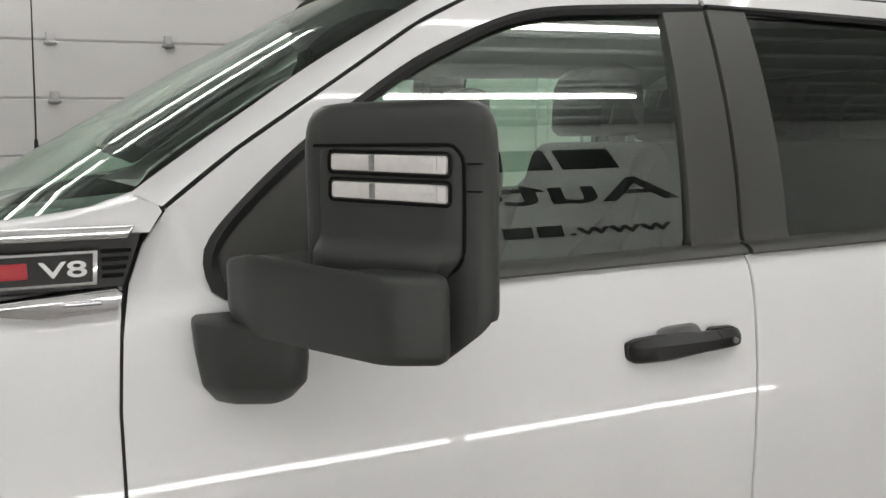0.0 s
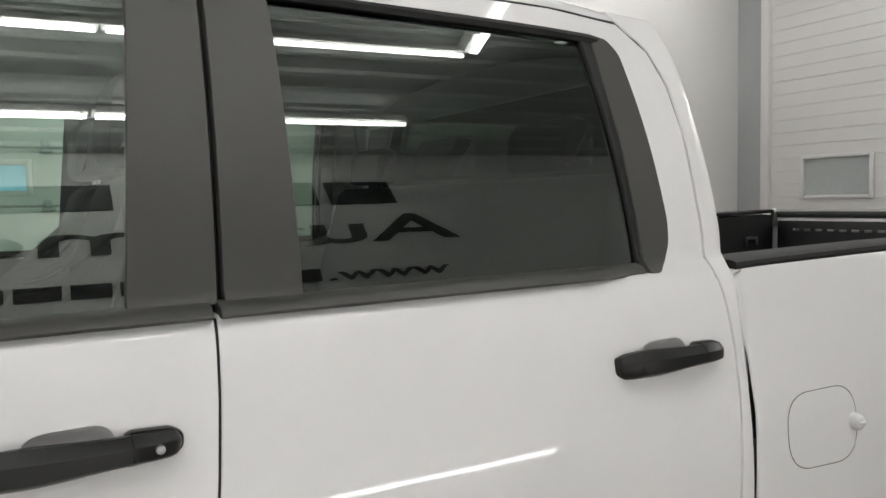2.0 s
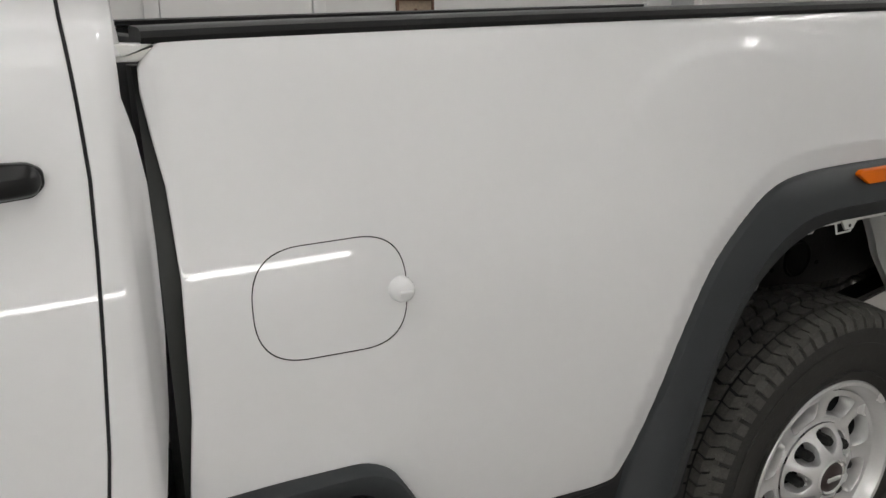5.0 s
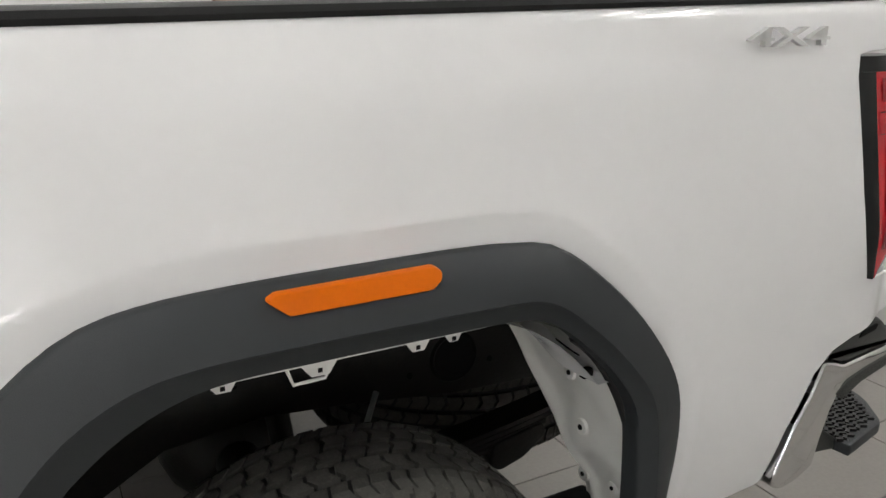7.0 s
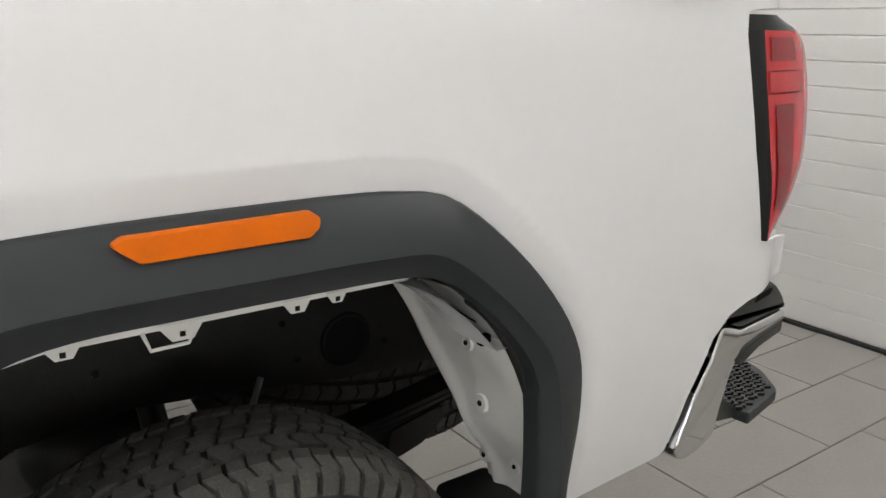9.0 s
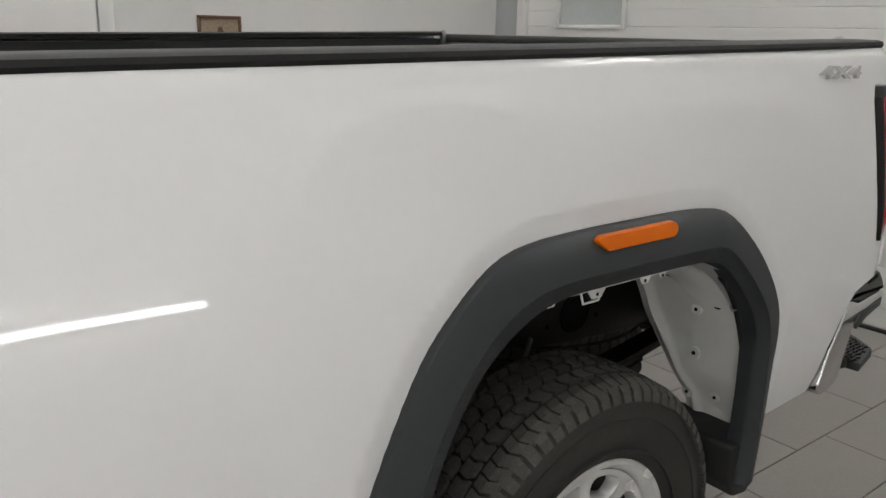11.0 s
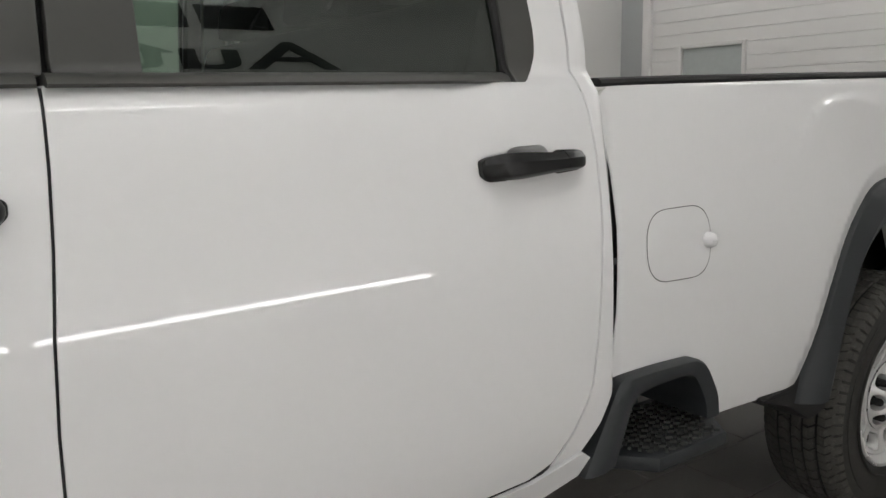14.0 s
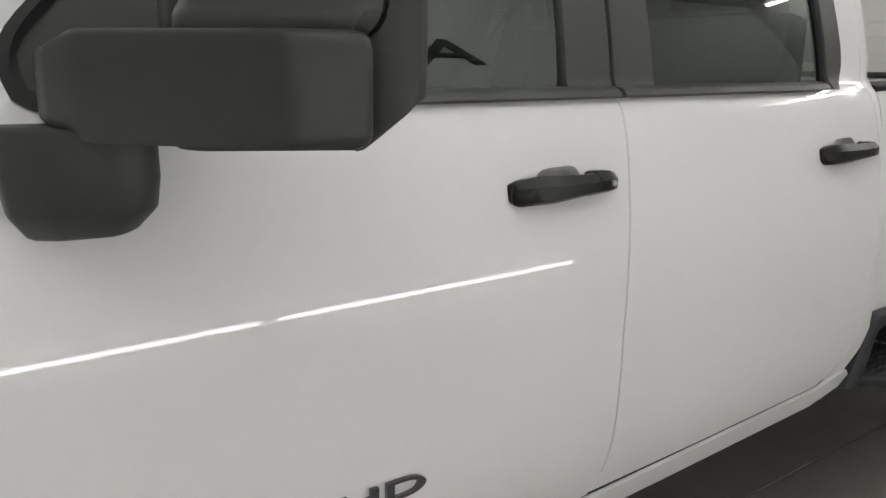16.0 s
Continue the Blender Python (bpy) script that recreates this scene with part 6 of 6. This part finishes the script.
prism(bm, [(3.354, 0.612), (3.376, 0.705), (3.415, 0.775), (3.49, 0.842), (3.60, 0.876), (3.60, 0.835), (3.515, 0.785), (3.475, 0.735), (3.450, 0.66), (3.43, 0.606)], 0.022, 2 * MID - 0.022)
part("bumper_core", bm, GAP, bumper, "dark filler standing in for the shaded gap behind the bumper", False)

# ---------------------------------------------------------------- inside the cab


def seat(x, y, name, label, w=0.52):
    s = new(name)
    s.parent = truck
    s["label"] = label
    bm = bmesh.new()
    prism(bm, rounded([(x - 0.30, 0.98), (x - 0.30, 1.12), (x + 0.12, 1.08), (x + 0.22, 1.35), (x + 0.31, 1.63), (x + 0.41, 1.63), (x + 0.43, 1.50), (x + 0.30, 0.98)], 0.05), y - w / 2, y + w / 2, "y", 0.04)
    part("seat_shell", bm, SEAT, s, "dark cloth seat and backrest")
    bm = bmesh.new()
    prism(bm, rounded([(x + 0.29, 1.645), (x + 0.30, 1.79), (x + 0.35, 1.825), (x + 0.43, 1.81), (x + 0.44, 1.645)], 0.035), y - 0.13, y + 0.13, "y", 0.035)
    part("headrest", bm, SEAT, s, "dark cloth headrest")
    bm = bmesh.new()
    for d in (-0.06, 0.06):
        pipe(bm, [(x + 0.36, y + d, 1.58), (x + 0.365, y + d, 1.68)], 0.006, 8)
    part("headrest_post", bm, STEEL, s, "steel headrest posts")
    return s


seat(-0.32, 0.58, "driver_seat", "dark grey cloth driver seat")
seat(-0.32, 1.48, "passenger_seat", "dark grey cloth passenger seat")
bm = bmesh.new()
prism(bm, rounded([(0.45, 0.98), (0.45, 1.12), (0.80, 1.08), (0.86, 1.35), (0.94, 1.62), (1.02, 1.62), (1.02, 0.98)], 0.05), 0.22, 2 * MID - 0.22, "y", 0.03)
bench = part("rear_bench", bm, SEAT, truck, "dark grey cloth rear bench")
for y in (0.50, MID, 2 * MID - 0.50):
    bm = bmesh.new()
    prism(bm, rounded([(0.92, 1.63), (0.93, 1.73), (0.96, 1.76), (1.02, 1.75), (1.02, 1.63)], 0.025), y - 0.13, y + 0.13, "y", 0.03)
    part("headrest", bm, SEAT, bench, "dark cloth headrest")
bm = bmesh.new()
prism(bm, rounded([(-1.42, 1.00), (-1.42, 1.50), (-1.20, 1.525), (-0.98, 1.46), (-0.92, 1.36), (-0.98, 1.10)], 0.04), 0.16, 2 * MID - 0.16, "y", 0.02)
part("dashboard", bm, SEAT, truck, "dark grey dashboard")
bm = bmesh.new()
ring = []
for k in range(33):
    a = 2 * math.pi * k / 32
    ring.append((-0.80 + 0.07 * math.sin(a), 0.56 + 0.19 * math.cos(a), 1.40 + 0.175 * math.sin(a)))
pipe(bm, ring, 0.016, 10)
pipe(bm, [(-0.80, 0.40, 1.40), (-0.83, 0.56, 1.38), (-0.80, 0.72, 1.40)], 0.022, 8)
pipe(bm, [(-0.83, 0.56, 1.38), (-1.0, 0.56, 1.30)], 0.03, 8)
part("steering_wheel", bm, SEAT, truck, "black steering wheel")
bm = bmesh.new()
box(bm, -0.62, -0.60, 0.96, 1.10, 1.83, 1.89, 0.01)
part("rear_view_mirror", bm, PLASTIC, truck, "black interior mirror")
xs = [-0.52 + 1.58 * k / 20 for k in range(21)]
loft("headliner", [[(x, y, roof_z(x, y) - 0.05 - 0.04 * abs((y - MID) / 0.75) ** 4) for x in xs] for y in np.linspace(0.28, 2 * MID - 0.28, 11)], LINER, truck, "pale grey headliner", False)

# ---------------------------------------------------------------- sign on the near wall
sign = thing("wall_sign", "black cut-out lettering sign on the painted wall", "sign")
turn = Euler((radians(90), 0, radians(180))).to_matrix().to_4x4()
y0 = NEAR + 0.012
lettering("lettering", "Automotive", 0.48, SIGN, sign, Matrix.Translation((2.05, y0, 2.475)) @ turn, 0.012, 1.62, "black word Automotive")
x = 1.76
for w in (0.40, 0.42, 0.50, 0.50, 0.14, 0.40):
    bm = bmesh.new()
    box(bm, x - w, x, NEAR, NEAR + 0.018, 2.96, 3.27, 0.004)
    part("brand_bar", bm, SIGN, sign, "black brand letter bar", False)
    x -= w + 0.07
lettering("lettering", "www.", 0.20, SIGN, sign, Matrix.Translation((1.92, y0, 2.04)) @ turn, 0.012, 1.5, "black web address start")
x = 1.18
for w in (0.16, 0.18, 0.21, 0.21, 0.06, 0.17, 0.19, 0.18, 0.17, 0.20):
    bm = bmesh.new()
    box(bm, x - w, x, NEAR, NEAR + 0.018, 2.04, 2.18, 0.004)
    part("brand_bar", bm, SIGN, sign, "black brand letter bar", False)
    x -= w + 0.035
lettering("lettering", ".com", 0.20, SIGN, sign, Matrix.Translation((x, y0, 2.04)) @ turn, 0.012, 1.5, "black web address end")

# ---------------------------------------------------------------- far wall furniture
picture = thing("picture_frame", "small brown wooden picture frame on the wall", "picture frame")
bm = bmesh.new()
for a, b, c, d in ((3.24, 3.515, 1.543, 1.56), (3.24, 3.515, 1.348, 1.365), (3.24, 3.256, 1.365, 1.543), (3.499, 3.515, 1.365, 1.543)):
    box(bm, a, b, FAR - 0.03, FAR, c, d, 0.003)
part("frame", bm, WOOD, picture, "dark brown wooden frame")
bm = bmesh.new()
box(bm, 3.256, 3.499, FAR - 0.016, FAR - 0.004, 1.365, 1.543)
part("print", bm, PAPER, picture, "faded brown print", False)
bm = bmesh.new()
prism(bm, rounded([(3.35, 1.37), (3.355, 1.45), (3.37, 1.495), (3.39, 1.495), (3.405, 1.45), (3.41, 1.37)], 0.01), FAR - 0.018, FAR - 0.015)
part("print_shape", bm, WOOD, picture, "brown shape in the print", False)
side_door = thing("door_3", "white flush door with a steel handle, closed", "door", "", "structure")
bm = bmesh.new()
box(bm, 1.75, 2.66, FAR - 0.02, FAR + 0.0, 0.0, 2.08, 0.004)
part("door_leaf", bm, DOORPAINT, side_door)
bm = bmesh.new()
for a, b, c, d in ((1.66, 1.742, 0, 2.16), (2.668, 2.75, 0, 2.16), (1.742, 2.668, 2.088, 2.16)):
    box(bm, a, b, FAR - 0.028, FAR, c, d, 0.004)
part("door_frame", bm, WALL, side_door, "painted door frame")
bm = bmesh.new()
pipe(bm, [(2.58, FAR - 0.02, 1.99), (2.58, FAR - 0.07, 1.99), (2.48, FAR - 0.075, 1.985)], 0.011, 10)
part("door_handle", bm, STEEL, side_door, "steel lever handle")

# ---------------------------------------------------------------- floor tiles
TW, TD, JX, JY = 0.6, 0.2975, 4.105, 0.379
bmt = bmesh.new()
box(bmt, 0.002, TW - 0.002, 0.002, TD - 0.002, -0.010, 0.0, 0.0018, 1)
tile_mesh = bpy.data.meshes.new("tile")
bmt.to_mesh(tile_mesh)
bmt.free()
tile_mesh.materials.append(TILE)
rest_v, rest_f = [], []
row = math.floor((NEAR - JY) / TD)
while JY + row * TD < FAR:
    y = JY + row * TD
    x = JX + (-row % 3) * 0.2 - TW * 25
    while x < REAR:
        if x + TW > FRONT and y + TD > NEAR:
            near = 0.6 < x < 5.2 and -0.9 < y < 2.2
            if near:
                ob = new("tile", tile_mesh)
                ob.location = (x, y, 0.0)
                ob.parent = floor
            else:
                x0, x1 = max(x + 0.002, FRONT), min(x + TW - 0.002, REAR)
                ya, yb = max(y + 0.002, NEAR), min(y + TD - 0.002, FAR)
                if x1 - x0 > 0.01 and yb - ya > 0.01:
                    k = len(rest_v)
                    for zz in (-0.010, 0.0):
                        rest_v += [(x0, ya, zz), (x1, ya, zz), (x1, yb, zz), (x0, yb, zz)]
                    rest_f += [(k + 4, k + 5, k + 6, k + 7), (k, k + 1, k + 5, k + 4), (k + 1, k + 2, k + 6, k + 5), (k + 2, k + 3, k + 7, k + 6), (k + 3, k, k + 4, k + 7)]
        x += TW
    row += 1
me = bpy.data.meshes.new("floor_tiles")
me.from_pydata(rest_v, [], rest_f)
me.materials.append(TILE)
ob = new("floor_tiles", me)
ob.parent = floor
tagged(ob, "grey rectangular floor tiles", "", "", "stuff")
